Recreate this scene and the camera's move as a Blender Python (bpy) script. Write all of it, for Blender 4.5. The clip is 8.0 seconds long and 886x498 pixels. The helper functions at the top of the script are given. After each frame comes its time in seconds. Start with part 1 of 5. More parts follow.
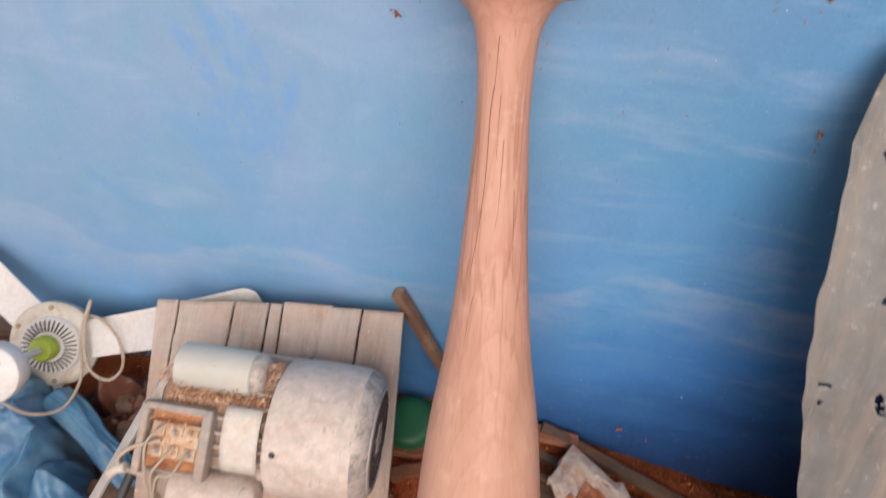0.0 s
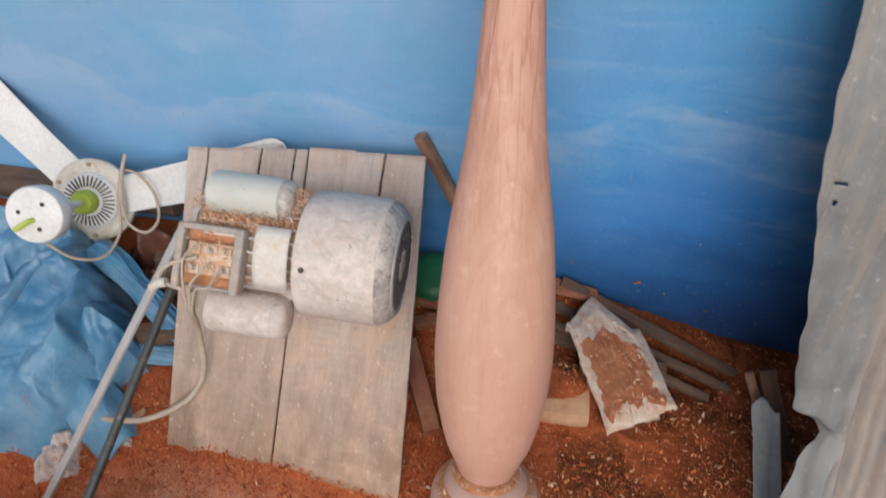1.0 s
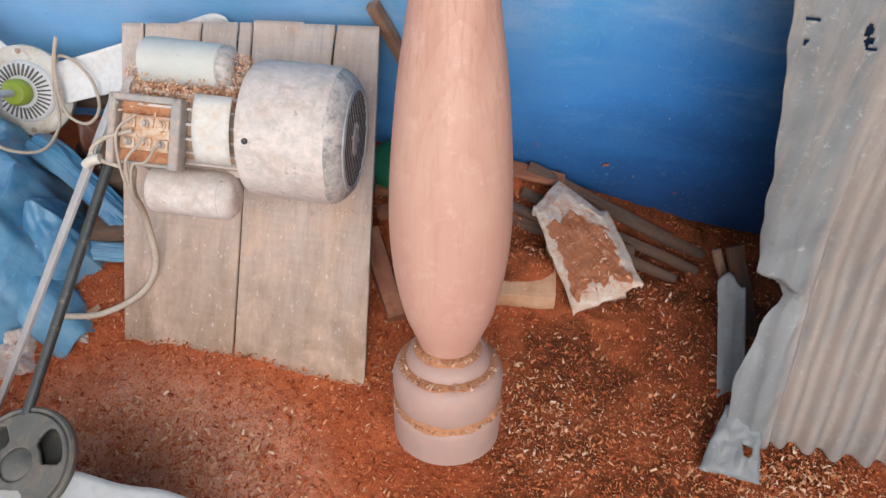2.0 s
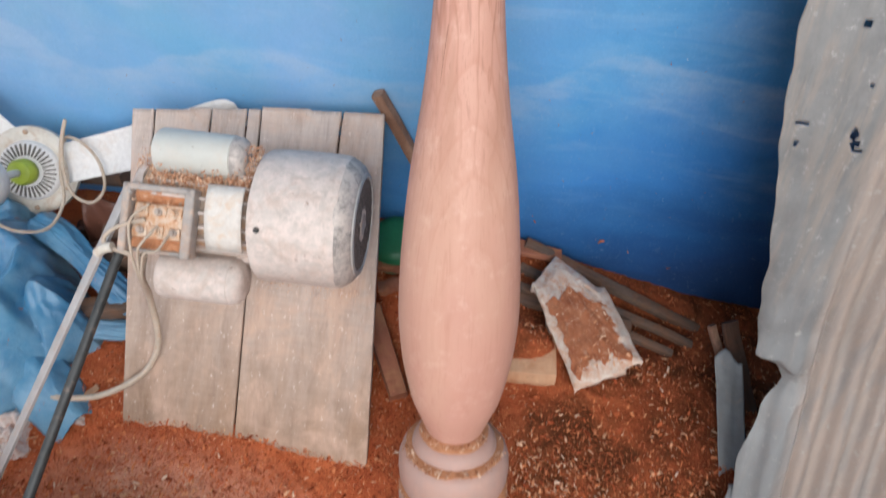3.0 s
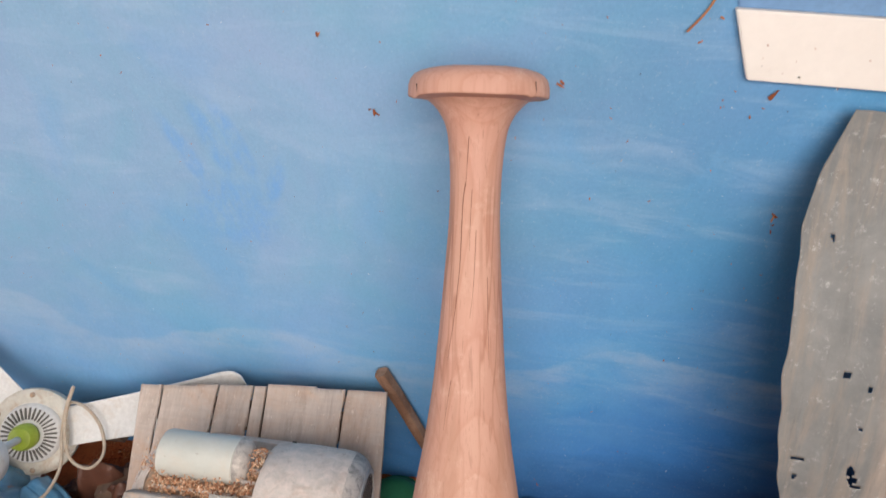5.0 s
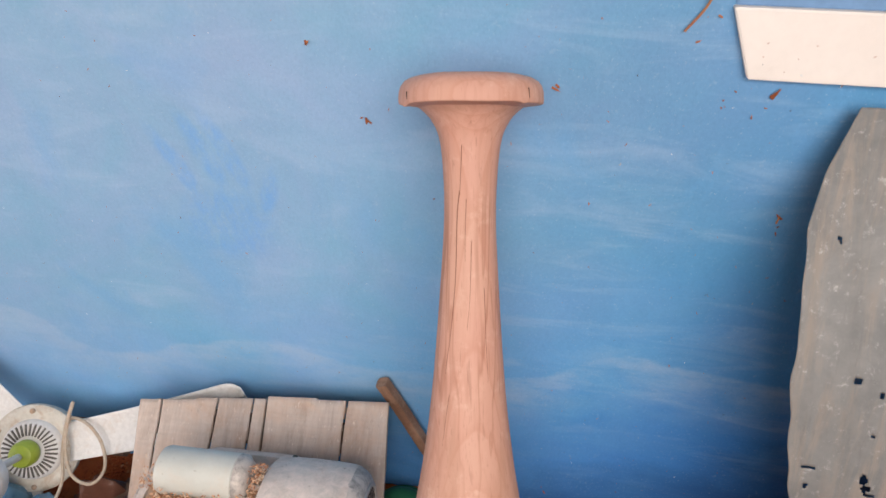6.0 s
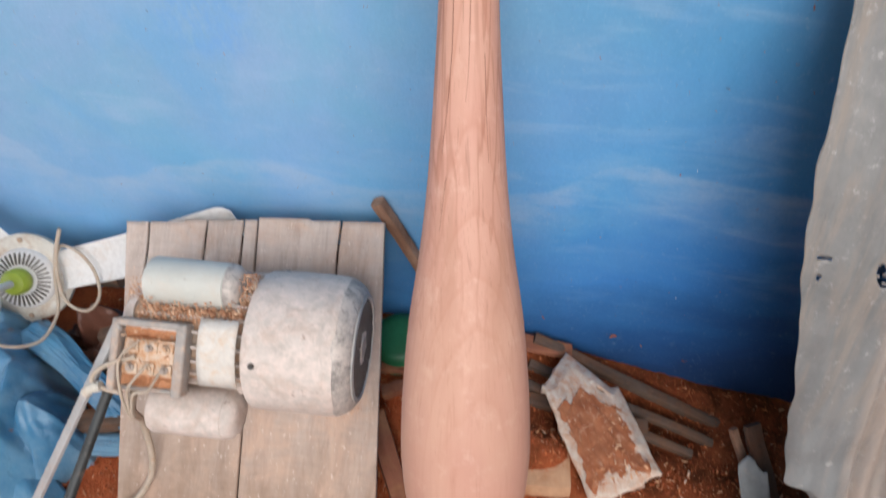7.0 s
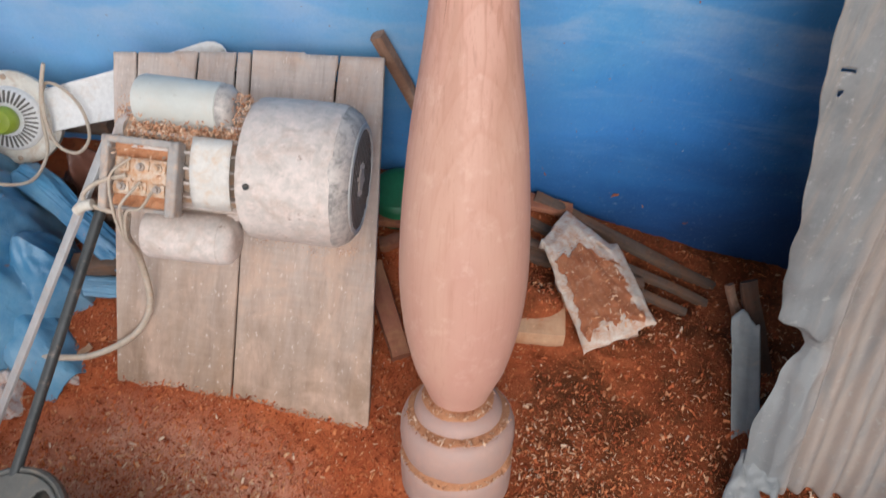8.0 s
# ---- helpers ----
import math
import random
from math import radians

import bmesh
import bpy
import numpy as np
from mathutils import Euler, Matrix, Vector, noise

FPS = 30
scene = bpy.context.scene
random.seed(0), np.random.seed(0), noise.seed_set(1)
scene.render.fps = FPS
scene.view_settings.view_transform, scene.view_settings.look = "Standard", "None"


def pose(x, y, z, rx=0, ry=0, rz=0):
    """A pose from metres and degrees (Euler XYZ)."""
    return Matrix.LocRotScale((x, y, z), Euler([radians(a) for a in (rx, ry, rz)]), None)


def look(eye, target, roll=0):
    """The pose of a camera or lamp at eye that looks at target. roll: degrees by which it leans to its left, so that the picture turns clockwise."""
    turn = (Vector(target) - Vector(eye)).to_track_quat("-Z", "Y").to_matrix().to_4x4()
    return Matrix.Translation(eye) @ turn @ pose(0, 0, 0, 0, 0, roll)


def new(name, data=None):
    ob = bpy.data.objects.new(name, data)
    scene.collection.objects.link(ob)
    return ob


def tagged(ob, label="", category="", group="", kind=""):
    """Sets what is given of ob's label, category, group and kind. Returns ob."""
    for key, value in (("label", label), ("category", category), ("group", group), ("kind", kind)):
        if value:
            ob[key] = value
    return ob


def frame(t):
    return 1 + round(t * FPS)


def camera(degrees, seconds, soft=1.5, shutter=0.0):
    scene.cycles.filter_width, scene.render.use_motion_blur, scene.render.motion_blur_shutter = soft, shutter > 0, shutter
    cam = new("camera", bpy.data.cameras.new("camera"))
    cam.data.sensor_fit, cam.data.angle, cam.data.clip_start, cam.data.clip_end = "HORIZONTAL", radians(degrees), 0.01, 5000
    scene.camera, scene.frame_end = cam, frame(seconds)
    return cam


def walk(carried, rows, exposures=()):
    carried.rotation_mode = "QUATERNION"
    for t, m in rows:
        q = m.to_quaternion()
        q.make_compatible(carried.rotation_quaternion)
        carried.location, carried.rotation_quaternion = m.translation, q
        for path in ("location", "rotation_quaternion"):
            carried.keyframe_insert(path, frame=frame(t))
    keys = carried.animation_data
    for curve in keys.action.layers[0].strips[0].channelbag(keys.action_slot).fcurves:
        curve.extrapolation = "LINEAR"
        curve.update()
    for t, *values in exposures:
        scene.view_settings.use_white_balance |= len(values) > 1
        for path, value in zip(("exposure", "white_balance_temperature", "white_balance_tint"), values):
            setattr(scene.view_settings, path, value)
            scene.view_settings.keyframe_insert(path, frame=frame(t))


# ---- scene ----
cam = camera(70.7, 8.0, shutter=0.4)
PATH = [
    (0, (0.098, 0.535, 1.678), (-0.172, 1.942, 0.282), 1.2),
    (0.5, (0.1, 0.393, 1.624), (-0.191, 1.723, 0.159), -0.9),
    (1, (0.148, 0.365, 1.554), (-0.172, 1.601, 0.014), -1.6),
    (1.5, (0.212, 0.346, 1.464), (-0.075, 1.441, -0.185), -4.2),
    (1.7, (0.214, 0.327, 1.437), (-0.037, 1.383, -0.243), -2.5),
    (2.8, (0.162, 0.313, 1.474), (-0.048, 1.492, -0.128), 0.4),
    (3, (0.155, 0.348, 1.496), (-0.044, 1.562, -0.081), 0.9),
    (3.5, (0.134, 0.426, 1.583), (-0.091, 1.766, 0.116), 1.4),
    (4, (0.118, 0.476, 1.65), (-0.12, 1.915, 0.281), 1.7),
    (4.5, (0.113, 0.514, 1.698), (-0.135, 2.028, 0.414), 1.7),
    (5, (0.115, 0.526, 1.729), (-0.144, 2.078, 0.494), 0.9),
    (5.2, (0.118, 0.53, 1.738), (-0.14, 2.1, 0.527), 1.0),
    (6.3, (0.127, 0.561, 1.71), (-0.154, 2.075, 0.435), -1.3),
    (6.5, (0.127, 0.554, 1.673), (-0.149, 2.014, 0.334), -1.3),
    (7, (0.136, 0.522, 1.568), (-0.102, 1.806, 0.053), -1.3),
    (7.5, (0.153, 0.469, 1.506), (-0.03, 1.62, -0.119), 0.4),
    (8, (0.148, 0.418, 1.447), (-0.045, 1.485, -0.233), 0.3),
]
walk(cam, [(t, look(eye, target, roll)) for t, eye, target, roll in PATH],
     exposures=[(0.0, -0.16, 7300, 19), (0.3, -0.22, 6850, 15), (0.5, -0.26, 6650, 14), (1.0, -0.26, 6600, 11), (1.7, -0.06, 6350, 11), (3.0, -0.06, 6350, 11), (3.5, 0.0, 6400, 10), (4.0, -0.14, 6750, 11), (4.5, -0.18, 7000, 13), (5.2, -0.20, 7050, 13), (6.5, -0.14, 7100, 16), (7.0, -0.10, 6550, 12), (7.5, -0.17, 6300, 11), (8.0, -0.16, 6350, 11)])

# ---- world and light ----
world = bpy.data.worlds.new("sky")
scene.world = world
world.use_nodes = True
wn, wl = world.node_tree.nodes, world.node_tree.links
sky = wn.new("ShaderNodeTexSky")
sky.sky_type, sky.sun_disc = "NISHITA", False
sky.sun_elevation, sky.sun_rotation = radians(38), radians(150)
wl.new(sky.outputs[0], wn["Background"].inputs[0])
wn["Background"].inputs[1].default_value = 0.04


def area(name, eye, target, sx, sy, watts, colour):
    lamp = bpy.data.lights.new(name, "AREA")
    lamp.shape, lamp.size, lamp.size_y, lamp.energy, lamp.color = "RECTANGLE", sx, sy, watts, colour
    ob = new(name, lamp)
    ob.matrix_world = look(eye, target)
    return ob


# daylight in the wide open front of the shed, behind the walker
area("front_daylight", (1.45, -2.75, 3.25), (0.0, 1.5, 0.65), 5.0, 3.3, 335, (1.0, 0.968, 0.945))
# fill lamp added overhead to brighten the motor's top and the board
area("overhead_fill", (0.1, -0.45, 2.95), (-0.15, 1.15, 0.4), 3.6, 0.9, 34, (1.0, 0.955, 0.92))
# fill lamp added on the left for the fan, board and pillar
area("left_fill", (-2.9, -0.2, 1.4), (-0.4, 1.3, 0.5), 1.6, 1.9, 27, (1.0, 0.97, 0.95))


# ---- materials ----
def nodes_of(name):
    m = bpy.data.materials.new(name)
    m.use_nodes = True
    n, l = m.node_tree.nodes, m.node_tree.links
    return m, n, l, n["Principled BSDF"]


def coords(n, l, stretch=(1, 1, 1), kind="Object", turn=(0, 0, 0), shift=(0, 0, 0)):
    tc, mp = n.new("ShaderNodeTexCoord"), n.new("ShaderNodeMapping")
    mp.inputs["Scale"].default_value = stretch
    mp.inputs["Rotation"].default_value = turn
    mp.inputs["Location"].default_value = shift
    l.new(tc.outputs[kind], mp.inputs[0])
    return mp.outputs[0]


def noise_tex(n, l, co, scale, detail=4, rough=0.55, distort=0.0):
    t = n.new("ShaderNodeTexNoise")
    t.inputs["Scale"].default_value, t.inputs["Detail"].default_value = scale, detail
    t.inputs["Roughness"].default_value, t.inputs["Distortion"].default_value = rough, distort
    l.new(co, t.inputs["Vector"])
    return t.outputs["Fac"]


def ramp(n, l, fac, stops):
    r = n.new("ShaderNodeValToRGB")
    e = r.color_ramp.elements
    while len(e) < len(stops):
        e.new(0.5)
    for k, (p, c) in enumerate(stops):
        e[k].position = p
        e[k].color = (*c, 1) if len(c) == 3 else c
    l.new(fac, r.inputs[0])
    return r.outputs[0]


def mixc(n, l, fac, a, b, mode="MIX"):
    m = n.new("ShaderNodeMix")
    m.data_type, m.blend_type = "RGBA", mode
    for slot, v in ((0, fac), (6, a), (7, b)):
        if isinstance(v, (int, float)):
            m.inputs[slot].default_value = v
        elif isinstance(v, tuple):
            m.inputs[slot].default_value = (*v, 1)
        else:
            l.new(v, m.inputs[slot])
    return m.outputs[2]


def bump(n, l, bsdf, height, strength, distance=0.01):
    b = n.new("ShaderNodeBump")
    b.inputs["Strength"].default_value, b.inputs["Distance"].default_value = strength, distance
    l.new(height, b.inputs["Height"])
    l.new(b.outputs[0], bsdf.inputs["Normal"])


BLACK, WHITE = (0, 0, 0), (1, 1, 1)


def plain(name, a, b, scale=9.0, rough=0.6, metal=0.0, bumped=0.25, fine=90.0, dust=None, dust_amount=0.5, stretch=(1, 1, 1), stain=None, grainy=0.35):
    """Two tones in patches, fine grain, and a film of dust in blotches."""
    m, n, l, p = nodes_of(name)
    co = coords(n, l, stretch)
    c = mixc(n, l, ramp(n, l, noise_tex(n, l, co, scale, 5), [(0.3, BLACK), (0.7, WHITE)]), a, b)
    grain = noise_tex(n, l, co, fine, 6, 0.7)
    c = mixc(n, l, grainy, c, ramp(n, l, grain, [(0.25, (0.35, 0.35, 0.35)), (0.75, (1.0, 1.0, 1.0))]), "MULTIPLY")
    if dust:
        lo = 0.62 - 0.35 * dust_amount
        mask = ramp(n, l, noise_tex(n, l, co, scale * 2.3, 9, 0.72, 0.4), [(lo, BLACK), (lo + 0.22, WHITE)])
        c = mixc(n, l, mask, c, dust)
    if stain:
        c = mixc(n, l, ramp(n, l, noise_tex(n, l, co, 42, 7, 0.7), [(0.62, BLACK), (0.69, (0.8, 0.8, 0.8))]), c, stain)
        c = mixc(n, l, ramp(n, l, noise_tex(n, l, co, 13, 9, 0.75, 0.6), [(0.50, BLACK), (0.66, (0.55, 0.55, 0.55))]), c, tuple(v * 1.8 for v in stain))
    l.new(c, p.inputs["Base Color"])
    l.new(ramp(n, l, grain, [(0.2, (rough * 0.8,) * 3), (0.8, (min(1, rough * 1.2),) * 3)]), p.inputs["Roughness"])
    p.inputs["Metallic"].default_value = metal
    bump(n, l, p, grain, bumped, 0.004)
    return m


def turned_wood(name="turned_wood", dusty=0.0, veined=1.0):
    m, n, l, p = nodes_of(name)
    wv = n.new("ShaderNodeTexWave")
    wv.wave_type, wv.rings_direction, wv.wave_profile = "RINGS", "Z", "SAW"
    for k, v in (("Scale", 26.0), ("Distortion", 4.0), ("Detail", 3.0), ("Detail Scale", 0.45), ("Detail Roughness", 0.5)):
        wv.inputs[k].default_value = v
    l.new(coords(n, l, (1, 1, 0.06), shift=(0.05, -0.17, 0)), wv.inputs["Vector"])
    streak = noise_tex(n, l, coords(n, l, (42, 42, 1.3)), 2.6, 5, 0.6, 0.8)
    pores = noise_tex(n, l, coords(n, l, (230, 230, 8)), 2.0, 3, 0.6)
    patch = noise_tex(n, l, coords(n, l, (1, 1, 0.35)), 9.0, 3)
    c = mixc(n, l, ramp(n, l, patch, [(0.35, BLACK), (0.65, WHITE)]), (0.575, 0.342, 0.256), (0.525, 0.282, 0.214))
    tw, sw = n.new("ShaderNodeTexCoord"), n.new("ShaderNodeSeparateXYZ")
    l.new(tw.outputs["Object"], sw.inputs[0])
    ring = ramp(n, l, wv.outputs["Color"], [(0.30, BLACK), (0.80, (0.12, 0.12, 0.12)), (0.95, (0.42, 0.42, 0.42)), (1.0, (0.05, 0.05, 0.05))])
    ring = mixc(n, l, 1.0, ring, ramp(n, l, sw.outputs["Z"], [(0.20, (0.10, 0.10, 0.10)), (0.75, WHITE)]), "MULTIPLY")
    c = mixc(n, l, ring, c, (0.43, 0.19, 0.12))
    c = mixc(n, l, ramp(n, l, streak, [(0.31, (0.24, 0.24, 0.24)), (0.45, BLACK)]), c, (0.38, 0.165, 0.105))
    c = mixc(n, l, ramp(n, l, pores, [(0.27, (0.30, 0.30, 0.30)), (0.36, BLACK)]), c, (0.28, 0.12, 0.075))
    c = mixc(n, l, ramp(n, l, noise_tex(n, l, coords(n, l, (85, 85, 1.6), shift=(2, 5, 1)), 1.6, 4, 0.6, 1.2), [(0.29, (0.16, 0.16, 0.16)), (0.35, BLACK)]), c, (0.33, 0.14, 0.085))
    c = mixc(n, l, ramp(n, l, noise_tex(n, l, coords(n, l), 26, 8, 0.75), [(0.54, BLACK), (0.74, (0.6, 0.6, 0.6))]), c, (0.70, 0.48, 0.39))
    c = mixc(n, l, ramp(n, l, noise_tex(n, l, coords(n, l, (1, 1, 0.6)), 5, 4, 0.6), [(0.45, BLACK), (0.7, (0.35, 0.35, 0.35))]), c, (0.62, 0.33, 0.27))
    # long wavy growth lines and, towards the neck, darker streaks
    rings = noise_tex(n, l, coords(n, l, (13, 13, 0.42), shift=(1.3, 0.4, 2.2)), 1.5, 3, 0.45, 0.35)
    tz, sz = n.new("ShaderNodeTexCoord"), n.new("ShaderNodeSeparateXYZ")
    l.new(tz.outputs["Object"], sz.inputs[0])
    grained = ramp(n, l, sz.outputs["Z"], [(0.15, (0.03, 0.03, 0.03)), (0.45, (0.12, 0.12, 0.12)), (0.78, (0.85, 0.85, 0.85)), (0.98, (0.85, 0.85, 0.85)), (1.0, (0.25, 0.25, 0.25))])
    neck = ramp(n, l, sz.outputs["Z"], [(0.30, (0.04, 0.04, 0.04)), (0.65, (veined, veined, veined))])
    for lo, hi, k in ((0.36, 0.39, 0.50), (0.44, 0.47, 0.62), (0.52, 0.56, 0.85), (0.62, 0.65, 0.65)):
        line = ramp(n, l, rings, [(lo, BLACK), (lo + 0.75 * (hi - lo), (k, k, k)), (hi, BLACK)])
        c = mixc(n, l, mixc(n, l, 1.0, line, grained, "MULTIPLY"), c, (0.34, 0.14, 0.085))
    dash = ramp(n, l, noise_tex(n, l, coords(n, l, (230, 230, 4.5), shift=(4, 1, 3)), 1.5, 4, 0.65, 0.8), [(0.30, (0.42, 0.42, 0.42)), (0.40, BLACK)])
    c = mixc(n, l, mixc(n, l, 1.0, neck, dash, "MULTIPLY"), c, (0.25, 0.10, 0.06))
    vein = ramp(n, l, noise_tex(n, l, coords(n, l, (120, 120, 1.6), shift=(1, 8, 0.5)), 1.0, 3, 0.5, 0.4), [(0.29, (0.42, 0.42, 0.42)), (0.365, BLACK)])
    c = mixc(n, l, mixc(n, l, 1.0, neck, vein, "MULTIPLY"), c, (0.28, 0.12, 0.078))
    heart = ramp(n, l, noise_tex(n, l, coords(n, l, (22, 22, 0.8), shift=(0.6, 0.2, 1.0)), 1.0, 4, 0.55, 0.4), [(0.50, BLACK), (0.62, (0.45, 0.45, 0.45))])
    c = mixc(n, l, mixc(n, l, 1.0, neck, heart, "MULTIPLY"), c, (0.40, 0.215, 0.145))
    if dusty:
        c = mixc(n, l, mixc(n, l, dusty, BLACK, ramp(n, l, noise_tex(n, l, coords(n, l), 18, 8, 0.7), [(0.30, (0.45, 0.45, 0.45)), (0.62, WHITE)])), c, (0.39, 0.282, 0.252))
    l.new(c, p.inputs["Base Color"])
    p.inputs["Roughness"].default_value = 0.6
    bump(n, l, p, streak, 0.15, 0.002)
    return m


def board_wood(name, a, b, dark, dusty, foot=0.0):
    """Weathered boards: grain along local Y, blotches of orange dust."""
    m, n, l, p = nodes_of(name)
    grain = noise_tex(n, l, coords(n, l, (20, 1.8, 20)), 2.0, 7, 0.62, 1.0)
    fine = noise_tex(n, l, coords(n, l, (190, 9, 100)), 2.0, 5, 0.7)
    cross = noise_tex(n, l, coords(n, l, (6, 60, 6)), 1.6, 4, 0.6)
    c = mixc(n, l, ramp(n, l, grain, [(0.30, BLACK), (0.68, WHITE)]), a, b)
    c = mixc(n, l, ramp(n, l, fine, [(0.24, (0.35, 0.35, 0.35)), (0.38, BLACK)]), c, dark)
    c = mixc(n, l, ramp(n, l, noise_tex(n, l, coords(n, l, (1, 0.6, 1)), 11, 8, 0.7, 0.8), [(0.28, (0.3, 0.3, 0.3)), (0.48, BLACK)]), c, dark)
    c = mixc(n, l, ramp(n, l, noise_tex(n, l, coords(n, l), 24, 9, 0.75), [(0.42, BLACK), (0.68, (0.55, 0.55, 0.55))]), c, b)
    if foot:
        # sawdust rubbed into the lower end
        sp, rise = n.new("ShaderNodeSeparateXYZ"), n.new("ShaderNodeMath")
        l.new(coords(n, l), sp.inputs[0])
        rise.operation, rise.inputs[1].default_value = "MULTIPLY_ADD", 0.55
        l.new(noise_tex(n, l, coords(n, l, (2.2, 0.8, 1)), 5, 7, 0.62), rise.inputs[0])
        l.new(sp.outputs["Y"], rise.inputs[2])
        up = n.new("ShaderNodeMath")
        up.operation, up.inputs[1].default_value = "ADD", 0.3
        l.new(rise.outputs[0], up.inputs[0])
        c = mixc(n, l, ramp(n, l, up.outputs[0], [(0.14, (foot, foot, foot)), (0.80, BLACK)]), c, (0.31, 0.195, 0.12))
    c = mixc(n, l, 0.22, c, ramp(n, l, cross, [(0.3, (0.5, 0.5, 0.5)), (0.7, WHITE)]), "MULTIPLY")
    blotch = noise_tex(n, l, coords(n, l), 7.0, 8, 0.7, 0.5)
    c = mixc(n, l, ramp(n, l, blotch, [(0.46, BLACK), (0.64, (0.8, 0.8, 0.8))]), c, dusty)
    c = mixc(n, l, 0.75, c, ramp(n, l, noise_tex(n, l, coords(n, l, (3, 0.5, 1), shift=(2, 7, 0)), 9, 9, 0.72, 0.4), [(0.33, (0.76, 0.73, 0.71)), (0.50, (1, 1, 1)), (0.68, (1.12, 1.10, 1.08))]), "MULTIPLY")
    c = mixc(n, l, ramp(n, l, noise_tex(n, l, coords(n, l, (1, 0.5, 1)), 95, 5, 0.7), [(0.61, BLACK), (0.68, (0.6, 0.6, 0.6))]), c, tuple(min(0.8, 1.35 * v) for v in b))
    c = mixc(n, l, ramp(n, l, noise_tex(n, l, coords(n, l, (1, 0.35, 1), shift=(3, 1, 4)), 60, 6, 0.75), [(0.30, (0.55, 0.55, 0.55)), (0.40, BLACK)]), c, dark)
    l.new(c, p.inputs["Base Color"])
    p.inputs["Roughness"].default_value = 0.85
    bump(n, l, p, fine, 0.35, 0.003)
    return m


def mural_paint():
    """Sky mural: pale blue above, deep blue below, shade painted in on the right, cloud streaks, brushed marks, grime.
    """
    m, n, l, p = nodes_of("mural_paint")
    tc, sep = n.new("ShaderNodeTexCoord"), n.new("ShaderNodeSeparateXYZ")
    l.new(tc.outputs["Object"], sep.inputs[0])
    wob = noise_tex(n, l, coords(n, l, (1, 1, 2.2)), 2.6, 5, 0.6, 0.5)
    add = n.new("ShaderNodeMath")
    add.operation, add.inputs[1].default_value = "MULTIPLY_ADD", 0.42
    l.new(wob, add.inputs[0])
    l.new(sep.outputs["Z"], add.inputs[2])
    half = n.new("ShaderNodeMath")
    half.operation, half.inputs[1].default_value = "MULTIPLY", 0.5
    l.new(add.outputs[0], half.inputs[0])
    # deeper blue low and to the right: mural tone with some shade painted in
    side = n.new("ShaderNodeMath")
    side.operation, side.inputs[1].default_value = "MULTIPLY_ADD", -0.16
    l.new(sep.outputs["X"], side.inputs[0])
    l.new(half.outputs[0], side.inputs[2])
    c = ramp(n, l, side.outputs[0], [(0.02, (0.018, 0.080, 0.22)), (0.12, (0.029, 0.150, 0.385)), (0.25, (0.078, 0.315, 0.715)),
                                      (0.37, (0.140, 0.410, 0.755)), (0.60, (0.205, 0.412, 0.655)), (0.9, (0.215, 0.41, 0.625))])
    hue = ramp(n, l, noise_tex(n, l, coords(n, l, shift=(3.1, 0, 1.7)), 2.1, 6, 0.62, 0.6), [(0.34, BLACK), (0.66, WHITE)])
    c = mixc(n, l, 0.55, c, mixc(n, l, hue, (1.45, 1.03, 1.02), (0.80, 1.02, 0.92)), "MULTIPLY")
    c = mixc(n, l, 0.5, c, ramp(n, l, noise_tex(n, l, coords(n, l), 9, 9, 0.7, 0.8), [(0.3, (0.78, 0.82, 0.88)), (0.7, (1.0, 1.0, 1.0))]), "MULTIPLY")
    # teal towards the right, darkened so the paint carries the dimmer light there
    right_shade = n.new("ShaderNodeMapRange")
    right_shade.inputs["From Min"].default_value, right_shade.inputs["From Max"].default_value = -0.25, 0.60
    l.new(sep.outputs["X"], right_shade.inputs["Value"])
    c = mixc(n, l, right_shade.outputs[0], c, mixc(n, l, 1.0, c, (0.40, 0.70, 0.86), "MULTIPLY"))
    # brushed cloud streaks
    st = noise_tex(n, l, coords(n, l, (1.5, 1, 7.0)), 2.3, 7, 0.62, 0.7)
    band = n.new("ShaderNodeMapRange")
    band.inputs["From Min"].default_value, band.inputs["From Max"].default_value = 0.18, 0.60
    l.new(sep.outputs["Z"], band.inputs["Value"])
    c = mixc(n, l, mixc(n, l, 1.0, ramp(n, l, st, [(0.52, BLACK), (0.80, (0.50, 0.50, 0.50))]), band.outputs[0], "MULTIPLY"), c, (0.34, 0.50, 0.70))
    # a pale wash of cloud with a crisp wavy upper edge that fades downwards
    edge = n.new("ShaderNodeFloatCurve")
    cv = edge.mapping.curves[0]
    for px, pz in ((0.062, 0.66), (0.168, 0.53), (0.28, 0.595), (0.385, 0.635), (0.46, 0.592), (0.535, 0.585), (0.66, 0.622), (0.70, 0.672), (0.749, 0.728), (0.79, 0.712), (0.86, 0.698)):
        cv.points.new(px, pz)
    cv.points[0].location, cv.points[-1].location = (0.0, 0.66), (1.0, 0.68)
    edge.mapping.update()
    across = n.new("ShaderNodeMapRange")
    across.inputs["From Min"].default_value, across.inputs["From Max"].default_value = -1.3, 0.9
    l.new(sep.outputs["X"], across.inputs["Value"])
    l.new(across.outputs[0], edge.inputs["Value"])
    above, rough_edge = n.new("ShaderNodeMath"), n.new("ShaderNodeMath")
    above.operation = "SUBTRACT"
    l.new(sep.outputs["Z"], above.inputs[0])
    l.new(edge.outputs[0], above.inputs[1])
    rough_edge.operation, rough_edge.inputs[1].default_value = "MULTIPLY_ADD", 0.06
    l.new(noise_tex(n, l, coords(n, l, (2, 1, 5)), 3.5, 6, 0.65), rough_edge.inputs[0])
    l.new(above.outputs[0], rough_edge.inputs[2])
    lift = n.new("ShaderNodeMath")
